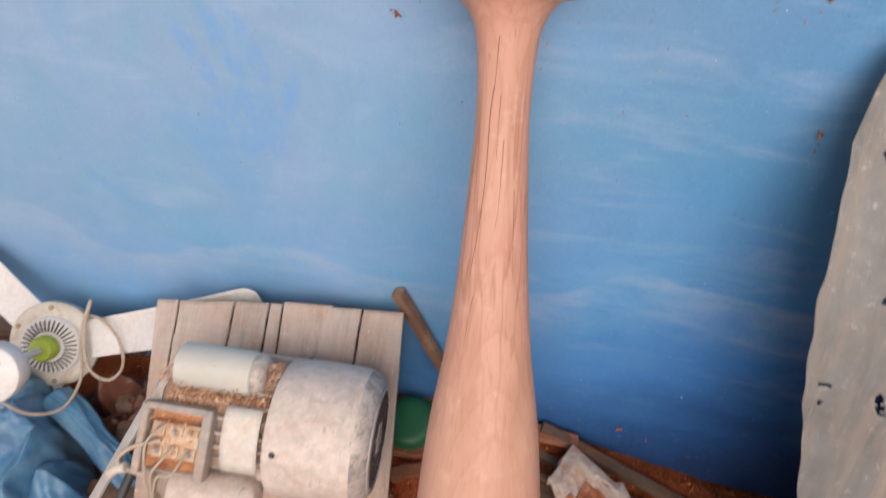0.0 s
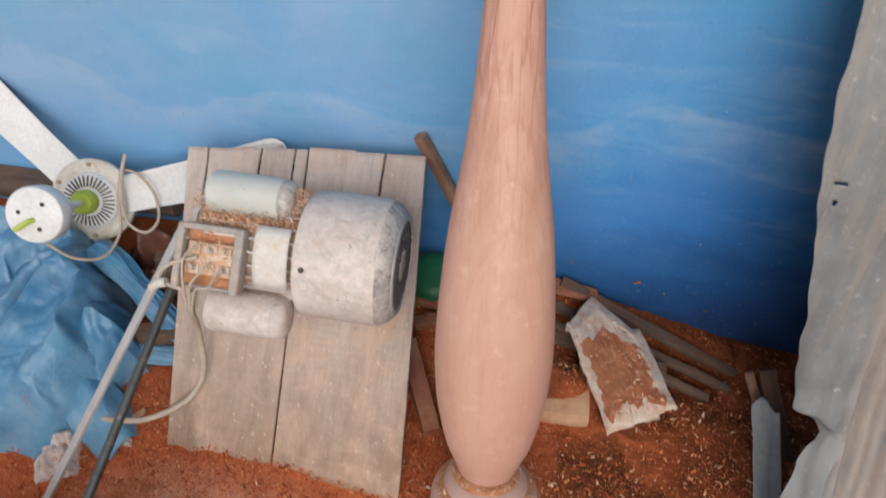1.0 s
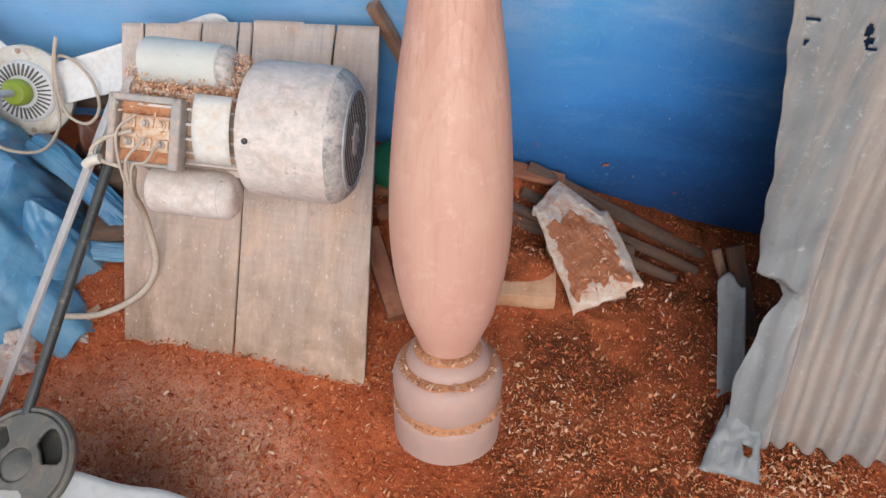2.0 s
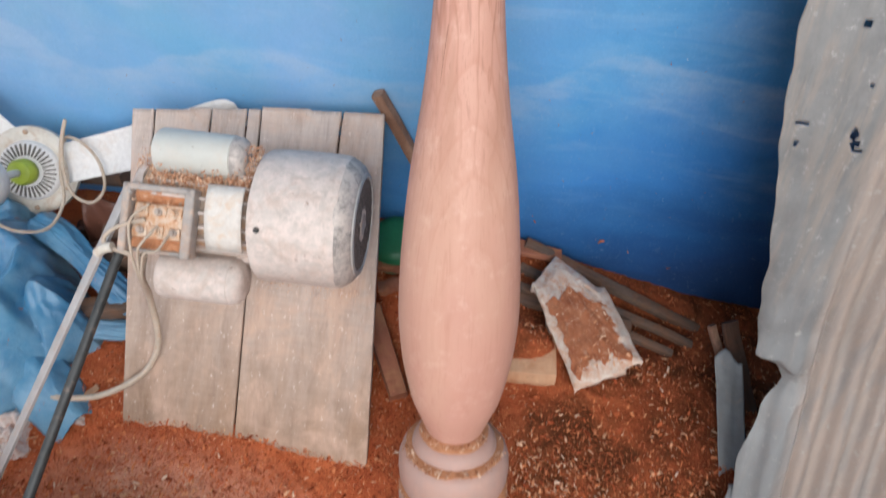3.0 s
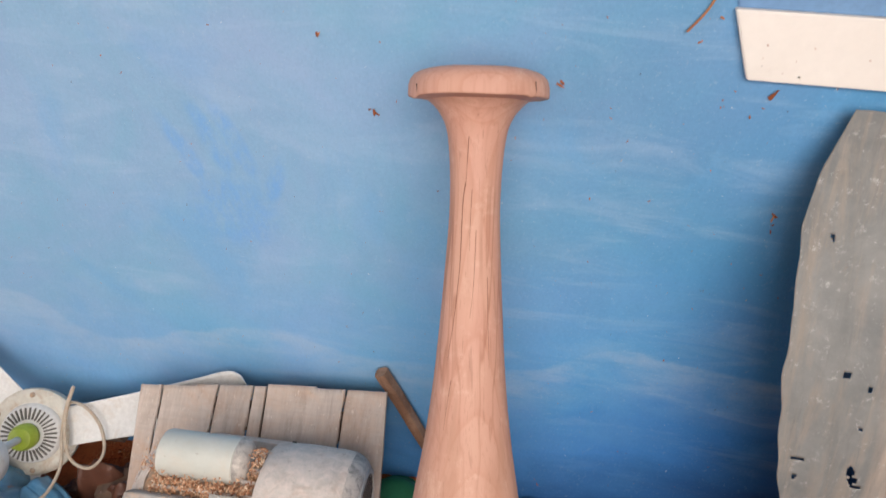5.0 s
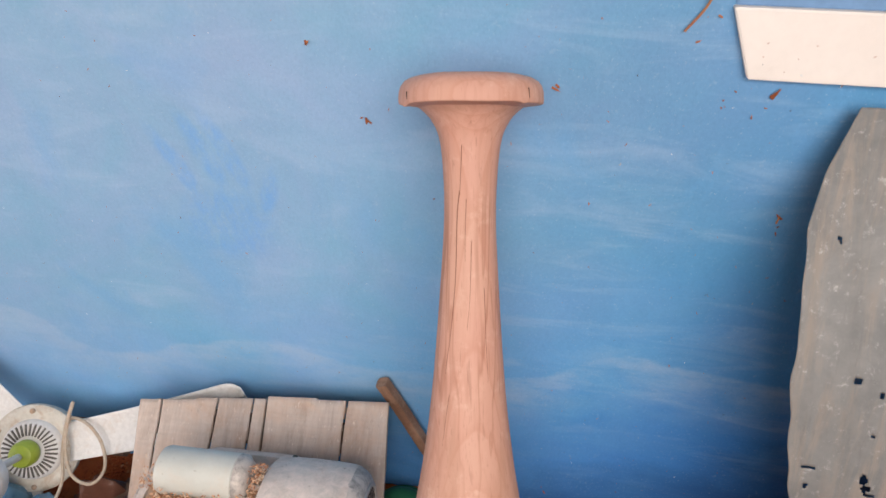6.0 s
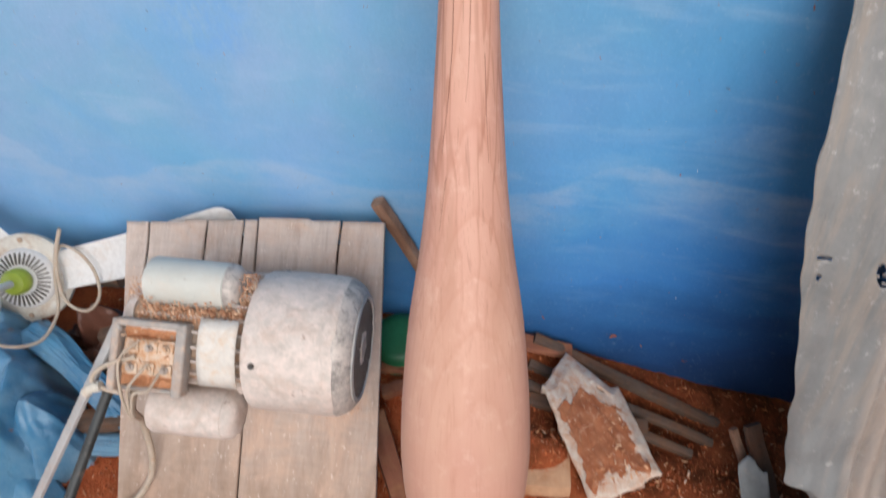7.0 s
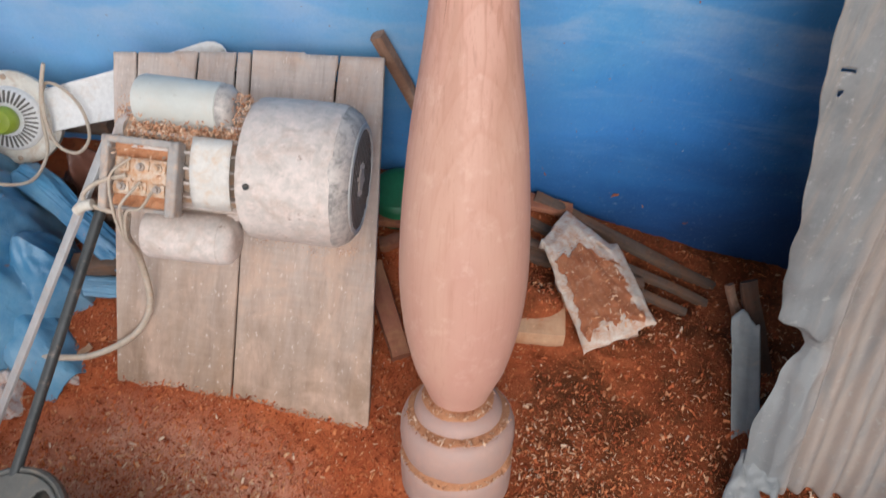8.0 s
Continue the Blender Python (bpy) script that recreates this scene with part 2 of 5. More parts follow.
    lift.operation, lift.inputs[1].default_value = "ADD", 0.5
    l.new(rough_edge.outputs[0], lift.inputs[0])
    wash = ramp(n, l, lift.outputs[0], [(0.34, BLACK), (0.44, (0.20, 0.20, 0.20)), (0.520, (0.46, 0.46, 0.46)), (0.532, (0.42, 0.42, 0.42)), (0.545, BLACK)])
    wash = mixc(n, l, 1.0, wash, ramp(n, l, noise_tex(n, l, coords(n, l, (3, 1, 6)), 2.6, 6, 0.66), [(0.36, (0.12, 0.12, 0.12)), (0.60, WHITE)]), "MULTIPLY")
    c = mixc(n, l, wash, c, (0.37, 0.50, 0.66))
    # large soft patches where a bluer coat was brushed on
    coat = ramp(n, l, noise_tex(n, l, coords(n, l, (1.2, 1, 0.9), turn=(0, 0.6, 0), shift=(0.7, 0, 0.3)), 3.4, 5, 0.55, 0.5), [(0.54, BLACK), (0.66, (0.42, 0.42, 0.42))])
    coat = mixc(n, l, 1.0, coat, band.outputs[0], "MULTIPLY")
    c = mixc(n, l, coat, c, (0.12, 0.36, 0.67))
    # darker brushed strokes that fan out
    strokes = None
    for x, z, sx, sz, turn in ((-0.485, 0.985, 8.5, 9.5, 8), (-0.560, 1.115, 40, 9.0, 26), (-0.500, 1.150, 38, 9.0, 20), (-0.452, 1.150, 38, 9.0, 22), (-0.385, 1.070, 42, 13, -20)):
        g, mp = n.new("ShaderNodeTexGradient"), n.new("ShaderNodeMapping")
        g.gradient_type = "SPHERICAL"
        mp.vector_type = "TEXTURE"
        mp.inputs["Location"].default_value = (x, WY, z)
        mp.inputs["Rotation"].default_value = (0, radians(-turn), 0)
        mp.inputs["Scale"].default_value = (1 / sx, 1, 1 / sz)
        l.new(tc.outputs["Object"], mp.inputs[0])
        l.new(mp.outputs[0], g.inputs[0])
        f = ramp(n, l, g.outputs[1], [(0.02, BLACK), (0.45, WHITE)])
        strokes = f if strokes is None else mixc(n, l, 1.0, strokes, f, "LIGHTEN")
    strokes = mixc(n, l, 1.0, strokes, ramp(n, l, noise_tex(n, l, coords(n, l, (1.6, 1, 0.8), turn=(0, 0.5, 0)), 20, 6, 0.75), [(0.40, (0.04, 0.04, 0.04)), (0.60, (0.55, 0.55, 0.55))]), "MULTIPLY")
    c = mixc(n, l, strokes, c, (0.115, 0.345, 0.73))
    # grime, scuffs
    spots = noise_tex(n, l, coords(n, l), 55, 8, 0.75)
    c = mixc(n, l, ramp(n, l, spots, [(0.60, BLACK), (0.72, (0.35, 0.35, 0.35))]), c, (0.42, 0.53, 0.64))
    c = mixc(n, l, 0.26, c, ramp(n, l, noise_tex(n, l, coords(n, l), 150, 6, 0.8), [(0.28, (0.55, 0.60, 0.65)), (0.55, WHITE)]), "MULTIPLY")
    c = mixc(n, l, ramp(n, l, noise_tex(n, l, coords(n, l, shift=(5, 2, 9)), 170, 5, 0.7), [(0.60, BLACK), (0.70, (0.40, 0.40, 0.40))]), c, (0.48, 0.60, 0.70))
    l.new(c, p.inputs["Base Color"])
    p.inputs["Roughness"].default_value = 0.72
    bump(n, l, p, noise_tex(n, l, coords(n, l), 60, 4, 0.6), 0.28, 0.006)
    return m


def chip_stuff(name, stops, rough=0.9):
    m, n, l, p = nodes_of(name)
    geo = n.new("ShaderNodeNewGeometry")
    l.new(ramp(n, l, geo.outputs["Random Per Island"], stops), p.inputs["Base Color"])
    p.inputs["Roughness"].default_value = rough
    p.inputs["Specular IOR Level"].default_value = 0.2
    return m


def sawdust():
    m, n, l, p = nodes_of("sawdust")
    co = coords(n, l)
    big = noise_tex(n, l, co, 3.6, 5, 0.62, 0.4)
    mid = noise_tex(n, l, co, 34, 8, 0.75)
    fine = noise_tex(n, l, co, 210, 6, 0.75)
    c = mixc(n, l, ramp(n, l, big, [(0.36, BLACK), (0.62, WHITE)]), (0.44, 0.096, 0.036), (0.62, 0.172, 0.068))
    # browner dust on one side, ragged border, darkened to stand for shade there
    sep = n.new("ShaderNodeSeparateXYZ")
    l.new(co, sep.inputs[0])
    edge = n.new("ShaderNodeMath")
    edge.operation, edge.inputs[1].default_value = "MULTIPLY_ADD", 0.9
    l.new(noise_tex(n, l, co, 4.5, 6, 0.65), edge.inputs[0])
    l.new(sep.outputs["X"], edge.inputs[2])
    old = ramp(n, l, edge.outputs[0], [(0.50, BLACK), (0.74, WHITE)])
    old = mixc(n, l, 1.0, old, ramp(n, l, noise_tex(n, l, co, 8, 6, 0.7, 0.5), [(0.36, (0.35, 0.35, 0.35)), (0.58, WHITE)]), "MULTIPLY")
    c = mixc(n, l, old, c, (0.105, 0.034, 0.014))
    worn, mp = n.new("ShaderNodeTexGradient"), n.new("ShaderNodeMapping")
    worn.gradient_type, mp.vector_type = "SPHERICAL", "TEXTURE"
    mp.inputs["Location"].default_value, mp.inputs["Scale"].default_value = (-0.50, 0.52, 0.05), (0.46, 0.30, 1.0)
    l.new(co, mp.inputs[0])
    l.new(mp.outputs[0], worn.inputs[0])
    trod = mixc(n, l, 1.0, ramp(n, l, worn.outputs[1], [(0.0, BLACK), (0.5, WHITE)]), ramp(n, l, noise_tex(n, l, co, 9, 7, 0.7), [(0.38, (0.40, 0.40, 0.40)), (0.62, WHITE)]), "MULTIPLY")
    c = mixc(n, l, trod, c, (0.70, 0.40, 0.29))
    c = mixc(n, l, ramp(n, l, mid, [(0.32, (0.7, 0.7, 0.7)), (0.48, BLACK)]), c, (0.21, 0.055, 0.022))
    c = mixc(n, l, ramp(n, l, fine, [(0.56, BLACK), (0.72, (0.75, 0.75, 0.75))]), c, (0.62, 0.26, 0.10))
    c = mixc(n, l, ramp(n, l, fine, [(0.24, (0.8, 0.8, 0.8)), (0.42, BLACK)]), c, (0.11, 0.034, 0.015))
    l.new(c, p.inputs["Base Color"])
    p.inputs["Roughness"].default_value = 0.95
    p.inputs["Specular IOR Level"].default_value = 0.12
    bump(n, l, p, fine, 0.8, 0.006)
    return m


def sheet_metal():
    m, n, l, p = nodes_of("weathered_zinc")
    co = coords(n, l)
    long = coords(n, l, (13, 2.0, 1.4))
    c = mixc(n, l, ramp(n, l, noise_tex(n, l, co, 5, 8, 0.72, 0.5), [(0.36, BLACK), (0.62, WHITE)]), (0.158, 0.166, 0.170), (0.235, 0.238, 0.236))
    c = mixc(n, l, ramp(n, l, noise_tex(n, l, long, 2.4, 7, 0.7, 0.4), [(0.47, BLACK), (0.62, (0.8, 0.8, 0.8))]), c, (0.285, 0.25, 0.22))
    c = mixc(n, l, ramp(n, l, noise_tex(n, l, long, 6.0, 8, 0.75), [(0.34, (0.6, 0.6, 0.6)), (0.46, BLACK)]), c, (0.17, 0.17, 0.17))
    # zinc paler towards the foot: wear, plus the light caught there as colour
    sep, foot = n.new("ShaderNodeSeparateXYZ"), n.new("ShaderNodeMath")
    foot.operation, foot.inputs[1].default_value = "MULTIPLY_ADD", 0.5
    l.new(co, sep.inputs[0])
    l.new(noise_tex(n, l, long, 2.0, 5, 0.65), foot.inputs[0])
    l.new(sep.outputs["Z"], foot.inputs[2])
    c = mixc(n, l, ramp(n, l, foot.outputs[0], [(0.50, (0.70, 0.70, 0.70)), (1.05, BLACK)]), c, (0.275, 0.297, 0.305))
    # tan dirt dried on the ribbed part, beyond the crease
    lean, past = n.new("ShaderNodeMath"), n.new("ShaderNodeMath")
    lean.operation, lean.inputs[1].default_value = "MULTIPLY_ADD", 0.14
    l.new(sep.outputs["Z"], lean.inputs[0])
    l.new(sep.outputs["X"], lean.inputs[2])
    past.operation, past.inputs[1].default_value = "MULTIPLY_ADD", 0.05
    l.new(noise_tex(n, l, coords(n, l, (9, 2, 1.6)), 3.0, 5, 0.65), past.inputs[0])
    l.new(lean.outputs[0], past.inputs[2])
    tan = ramp(n, l, past.outputs[0], [(0.835, BLACK), (0.865, (0.75, 0.75, 0.75))])
    c = mixc(n, l, mixc(n, l, 1.0, tan, ramp(n, l, noise_tex(n, l, coords(n, l, (16, 2, 2.2)), 2.4, 6, 0.66, 0.5), [(0.34, (0.30, 0.30, 0.30)), (0.60, WHITE)]), "MULTIPLY"), c, (0.45, 0.36, 0.30))
    c = mixc(n, l, ramp(n, l, noise_tex(n, l, co, 55, 9, 0.8), [(0.57, BLACK), (0.68, (0.8, 0.8, 0.8))]), c, (0.50, 0.50, 0.49))
    c = mixc(n, l, ramp(n, l, noise_tex(n, l, co, 19, 9, 0.78, 0.6), [(0.62, BLACK), (0.72, (0.7, 0.7, 0.7))]), c, (0.33, 0.185, 0.11))
    l.new(c, p.inputs["Base Color"])
    p.inputs["Metallic"].default_value = 0.2
    l.new(ramp(n, l, noise_tex(n, l, co, 30, 6, 0.7), [(0.3, (0.38, 0.38, 0.38)), (0.7, (0.7, 0.7, 0.7))]), p.inputs["Roughness"])
    bump(n, l, p, noise_tex(n, l, co, 60, 9, 0.8), 0.45, 0.005)
    return m


def tarp_plastic():
    m, n, l, p = nodes_of("blue_plastic")
    co = coords(n, l)
    c = mixc(n, l, ramp(n, l, noise_tex(n, l, co, 5, 6, 0.6), [(0.32, BLACK), (0.68, WHITE)]), (0.034, 0.148, 0.295), (0.085, 0.262, 0.42))
    c = mixc(n, l, ramp(n, l, noise_tex(n, l, co, 7, 8, 0.68), [(0.42, BLACK), (0.70, (0.55, 0.55, 0.55))]), c, (0.27, 0.40, 0.49))
    c = mixc(n, l, ramp(n, l, noise_tex(n, l, coords(n, l, (3, 1, 1)), 17, 6, 0.7), [(0.63, BLACK), (0.70, (0.8, 0.8, 0.8))]), c, (0.33, 0.12, 0.06))
    l.new(c, p.inputs["Base Color"])
    p.inputs["Roughness"].default_value = 0.38
    bump(n, l, p, noise_tex(n, l, co, 24, 5, 0.6, 1.0), 0.3, 0.012)
    return m


WY = 1.50           # inner face of the mural wall
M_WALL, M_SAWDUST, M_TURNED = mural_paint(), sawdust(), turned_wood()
M_CRACK = plain("crack_shadow", (0.24, 0.11, 0.072), (0.32, 0.155, 0.105), 60, 0.9)
M_TURNED_CAP = turned_wood("end_grain_wood", 0.0, 0.12)
M_TURNED_DUSTY = turned_wood("dusty_turned_wood", 0.85)
M_PLASTER = plain("bare_plaster", (0.42, 0.40, 0.37), (0.34, 0.32, 0.30), 4, 0.9)
M_ROOF = plain("roof_sheet", (0.34, 0.34, 0.33), (0.26, 0.25, 0.24), 3, 0.7)
M_PLANK = board_wood("weathered_board", (0.47, 0.385, 0.335), (0.61, 0.53, 0.48), (0.25, 0.185, 0.15), (0.54, 0.38, 0.29), 0.9)
M_OFFCUT = board_wood("old_timber", (0.092, 0.058, 0.042), (0.160, 0.112, 0.085), (0.06, 0.034, 0.024), (0.22, 0.10, 0.05))
M_BROWNWOOD = board_wood("brown_timber", (0.072, 0.042, 0.030), (0.120, 0.072, 0.050), (0.04, 0.02, 0.014), (0.15, 0.06, 0.03))
M_REDWOOD = board_wood("red_timber", (0.28, 0.095, 0.052), (0.36, 0.14, 0.08), (0.12, 0.05, 0.03), (0.46, 0.22, 0.10))
M_STICK = board_wood("dusty_brown_wood", (0.20, 0.105, 0.066), (0.28, 0.155, 0.10), (0.13, 0.06, 0.038), (0.42, 0.27, 0.19))
M_PALEWOOD = board_wood("pale_timber", (0.50, 0.28, 0.16), (0.58, 0.36, 0.22), (0.30, 0.15, 0.07), (0.45, 0.20, 0.09))
M_MOTOR = plain("dusty_grey_enamel", (0.50, 0.45, 0.41), (0.65, 0.59, 0.545), 24, 0.62, 0.0, 0.35, 60, (0.70, 0.60, 0.55), 0.55, stain=(0.24, 0.17, 0.13), grainy=0.22)
M_GREENGREY = plain("greenish_grey_enamel", (0.49, 0.505, 0.47), (0.60, 0.615, 0.575), 8, 0.42, 0.0, 0.1, 80, (0.56, 0.52, 0.47), 0.22, stain=(0.30, 0.27, 0.23), grainy=0.12)
M_WORN = plain("worn_grey_enamel", (0.22, 0.21, 0.20), (0.36, 0.34, 0.325), 22, 0.55, 0.15, 0.3, 70, (0.55, 0.50, 0.46), 0.75, grainy=0.25)
M_IRON = plain("dusty_cast_iron", (0.34, 0.28, 0.23), (0.44, 0.37, 0.30), 16, 0.75, 0.1, 0.4, 90, (0.52, 0.30, 0.17), 0.6)
M_STEEL = plain("scuffed_steel", (0.40, 0.40, 0.40), (0.50, 0.50, 0.495), 22, 0.5, 0.15, 0.15, 120, (0.45, 0.33, 0.26), 0.25)
M_DARKSTEEL = plain("dark_painted_steel", (0.028, 0.033, 0.034), (0.05, 0.056, 0.058), 18, 0.5, 0.2, 0.2, 110, (0.30, 0.22, 0.17), 0.2)
M_WHEEL = plain("dusty_dark_iron", (0.085, 0.085, 0.078), (0.14, 0.138, 0.125), 14, 0.6, 0.1, 0.3, 80, (0.20, 0.15, 0.11), 0.3)
M_FRAME = plain("grimy_grey_cast", (0.34, 0.32, 0.30), (0.46, 0.43, 0.405), 24, 0.75, 0.0, 0.4, 70, (0.56, 0.40, 0.30), 0.4, stain=(0.20, 0.13, 0.09))
M_GRILLE = plain("brown_dusted_grille", (0.66, 0.57, 0.50), (0.76, 0.67, 0.60), 30, 0.8, 0.0, 0.3, 90, (0.50, 0.33, 0.23), 0.3)
M_DARK = plain("dark_recess", (0.030, 0.022, 0.018), (0.05, 0.035, 0.028), 20, 0.9)
M_SLOTSHADE = plain("vent_slot_shade", (0.11, 0.10, 0.09), (0.17, 0.155, 0.14), 20, 0.8)
M_BEIGE = plain("beige_terminal", (0.62, 0.50, 0.38), (0.74, 0.62, 0.50), 30, 0.7, 0, 0.3, 100, (0.52, 0.26, 0.12), 0.6)
M_PLATE = plain("dusty_label_plate", (0.66, 0.63, 0.58), (0.74, 0.71, 0.66), 18, 0.55, 0, 0.1, 100, (0.60, 0.46, 0.34), 0.35)
M_CORD = plain("dirty_white_cord", (0.45, 0.37, 0.29), (0.56, 0.48, 0.39), 30, 0.6, 0, 0.1, 120, (0.50, 0.33, 0.22), 0.3)
M_FANWHITE = plain("white_fan_enamel", (0.74, 0.74, 0.73), (0.82, 0.82, 0.81), 9, 0.4, 0, 0.05, 90, (0.62, 0.55, 0.49), 0.25)
M_FANDIRTY = plain("cream_fan_enamel", (0.60, 0.56, 0.48), (0.70, 0.67, 0.60), 14, 0.5, 0, 0.1, 90, (0.45, 0.32, 0.22), 0.35)
M_LIME = plain("lime_green_plastic", (0.42, 0.55, 0.05), (0.50, 0.62, 0.08), 20, 0.4, 0, 0.05)
M_DUST = plain("orange_dust", (0.50, 0.215, 0.10), (0.60, 0.30, 0.16), 60, 0.95, 0, 0.6, 200)
M_GALV = plain("pale_zinc", (0.27, 0.285, 0.285), (0.35, 0.365, 0.365), 12, 0.55, 0.05, 0.2, 60, (0.40, 0.33, 0.28), 0.2)
M_ZINC, M_TARP = sheet_metal(), tarp_plastic()
M_SACK = plain("dirty_white_sack", (0.62, 0.52, 0.43), (0.74, 0.66, 0.57), 20, 0.7, 0, 0.5, 60, (0.52, 0.30, 0.20), 0.58)
M_SACKDUST = plain("dry_reddish_dust", (0.36, 0.11, 0.045), (0.48, 0.185, 0.085), 26, 0.95, 0, 0.7, 120, (0.62, 0.40, 0.27), 0.2)
M_RAG = plain("pale_rag", (0.60, 0.50, 0.46), (0.72, 0.66, 0.62), 26, 0.9, 0, 0.5, 60, (0.44, 0.20, 0.12), 0.4)
M_BROWN = plain("dark_brown_sack", (0.085, 0.034, 0.022), (0.15, 0.058, 0.036), 14, 0.45, 0, 0.5, 50, (0.30, 0.13, 0.08), 0.12)
M_GREEN = plain("green_plastic", (0.014, 0.14, 0.06), (0.022, 0.20, 0.09), 14, 0.45, 0, 0.1)
M_GREYSHEET = plain("grey_plastic_sheet", (0.44, 0.45, 0.45), (0.54, 0.55, 0.55), 8, 0.5, 0, 0.3, 60, (0.50, 0.42, 0.36), 0.2)
M_SILL = plain("cream_sill_paint", (0.80, 0.755, 0.715), (0.84, 0.80, 0.765), 6, 0.6, 0, 0.03, 60, (0.70, 0.64, 0.60), 0.1, grainy=0.08)
M_WHITEPAINT = plain("white_frame_paint", (0.76, 0.75, 0.73), (0.82, 0.81, 0.80), 8, 0.5, 0, 0.1, grainy=0.1)
M_BLUEPAINT = plain("blue_frame_paint", (0.14, 0.30, 0.55), (0.18, 0.35, 0.60), 8, 0.5, 0, 0.1)
M_CHIPS = chip_stuff("wood_chips", [(0.0, (0.17, 0.036, 0.013)), (0.30, (0.39, 0.086, 0.032)), (0.66, (0.55, 0.145, 0.052)), (0.90, (0.67, 0.245, 0.10)), (0.97, (0.70, 0.38, 0.20)), (1.0, (0.74, 0.50, 0.34))])
M_PALECHIPS = chip_stuff("pale_chips", [(0.0, (0.40, 0.13, 0.055)), (0.4, (0.60, 0.28, 0.14)), (0.75, (0.68, 0.43, 0.27)), (1.0, (0.76, 0.58, 0.43))])
M_STUCK = chip_stuff("stuck_shavings", [(0.0, (0.22, 0.07, 0.035)), (0.6, (0.42, 0.14, 0.06)), (1.0, (0.55, 0.24, 0.11))])
M_LITTER = chip_stuff("motor_litter", [(0.0, (0.30, 0.12, 0.06)), (0.35, (0.50, 0.25, 0.14)), (0.7, (0.64, 0.40, 0.26)), (1.0, (0.74, 0.58, 0.44))])
M_WALLCHIPS = chip_stuff("stuck_chips", [(0.0, (0.28, 0.09, 0.04)), (0.58, (0.45, 0.17, 0.07)), (0.72, (0.06, 0.07, 0.10)), (0.88, (0.50, 0.56, 0.62)), (1.0, (0.75, 0.78, 0.80))])


# ---- mesh helpers ----
def part(name, bm, material, parent=None, label="", smooth=True, sheet=False):
    """Links a bmesh as one object; a sheet keeps its own facing."""
    me = bpy.data.meshes.new(name)
    if not sheet:
        bmesh.ops.recalc_face_normals(bm, faces=bm.faces)
    for f in bm.faces:
        f.smooth = smooth
    bm.to_mesh(me)
    bm.free()
    me.materials.append(material)
    if smooth:
        me.set_sharp_from_angle(angle=radians(38))
    ob = new(name, me)
    ob.parent = parent
    if label:
        tagged(ob, label)
    return ob


def thing(name, m, label, category, group="", kind=""):
    ob = new(name)
    ob.empty_display_size = 0.05
    ob.matrix_world = m
    return tagged(ob, label, category, group, kind)


def box(bm, centre, size, bevel=0.002, turn=None, segments=2):
    g = bmesh.ops.create_cube(bm, size=1.0)
    vs = g["verts"]
    bmesh.ops.scale(bm, vec=size, verts=vs)
    if bevel > 0:
        es = list({e for v in vs for e in v.link_edges})
        r = bmesh.ops.bevel(bm, geom=es, offset=bevel, segments=segments, affect="EDGES", profile=0.6)
        vs = list({v for f in r["faces"] for v in f.verts} | {v for v in vs if v.is_valid})
    m = Matrix.Translation(centre) @ (turn.to_4x4() if turn else Matrix())
    bmesh.ops.transform(bm, matrix=m, verts=vs)
    return vs


def lathe(bm, profile, m=Matrix(), steps=48):
    """Turns (r, h) pairs round local Z and closes both ends."""
    rings = []
    for r, h in profile:
        if r < 1e-5:
            rings.append([bm.verts.new(m @ Vector((0, 0, h)))])
        else:
            rings.append([bm.verts.new(m @ Vector((r * math.cos(a), r * math.sin(a), h))) for a in (2 * math.pi * k / steps for k in range(steps))])
    for a, b in zip(rings, rings[1:]):
        for k in range(steps):
            q = (k + 1) % steps
            if len(a) == 1 and len(b) == 1:
                continue
            if len(a) == 1:
                bm.faces.new((a[0], b[k], b[q]))
            elif len(b) == 1:
                bm.faces.new((a[k], b[0], a[q]))
            else:
                bm.faces.new((a[k], b[k], b[q], a[q]))
    for ring in (rings[0], rings[-1]):
        if len(ring) > 1:
            bm.faces.new(ring)


def smooth_line(points, n=8):
    """A soft curve through points."""
    ps = [Vector(p) for p in points]
    ps = [2 * ps[0] - ps[1], *ps, 2 * ps[-1] - ps[-2]]
    out = []
    for k in range(1, len(ps) - 2):
        a, b, c, d = ps[k - 1:k + 3]
        for j in range(n):
            t = j / n
            out.append(0.5 * (2 * b + (c - a) * t + (2 * a - 5 * b + 4 * c - d) * t * t + (3 * b - a - 3 * c + d) * t ** 3))
    out.append(ps[-2])
    return out


def tube(bm, points, radius, steps=10, n=8, taper=1.0):
    line = smooth_line(points, n)
    prev, side = None, Vector((0.3, 0.2, 1)).normalized()
    for k, p in enumerate(line):
        d = (line[min(k + 1, len(line) - 1)] - line[max(k - 1, 0)]).normalized()
        side = (side - d * side.dot(d)).normalized()
        up = d.cross(side)
        r = radius * (1 + (taper - 1) * k / (len(line) - 1))
        ring = [bm.verts.new(p + r * (math.cos(a) * side + math.sin(a) * up)) for a in (2 * math.pi * j / steps for j in range(steps))]
        if prev:
            for j in range(steps):
                bm.faces.new((prev[j], prev[(j + 1) % steps], ring[(j + 1) % steps], ring[j]))
        else:
            bm.faces.new(ring)
        prev = ring
    bm.faces.new(prev)


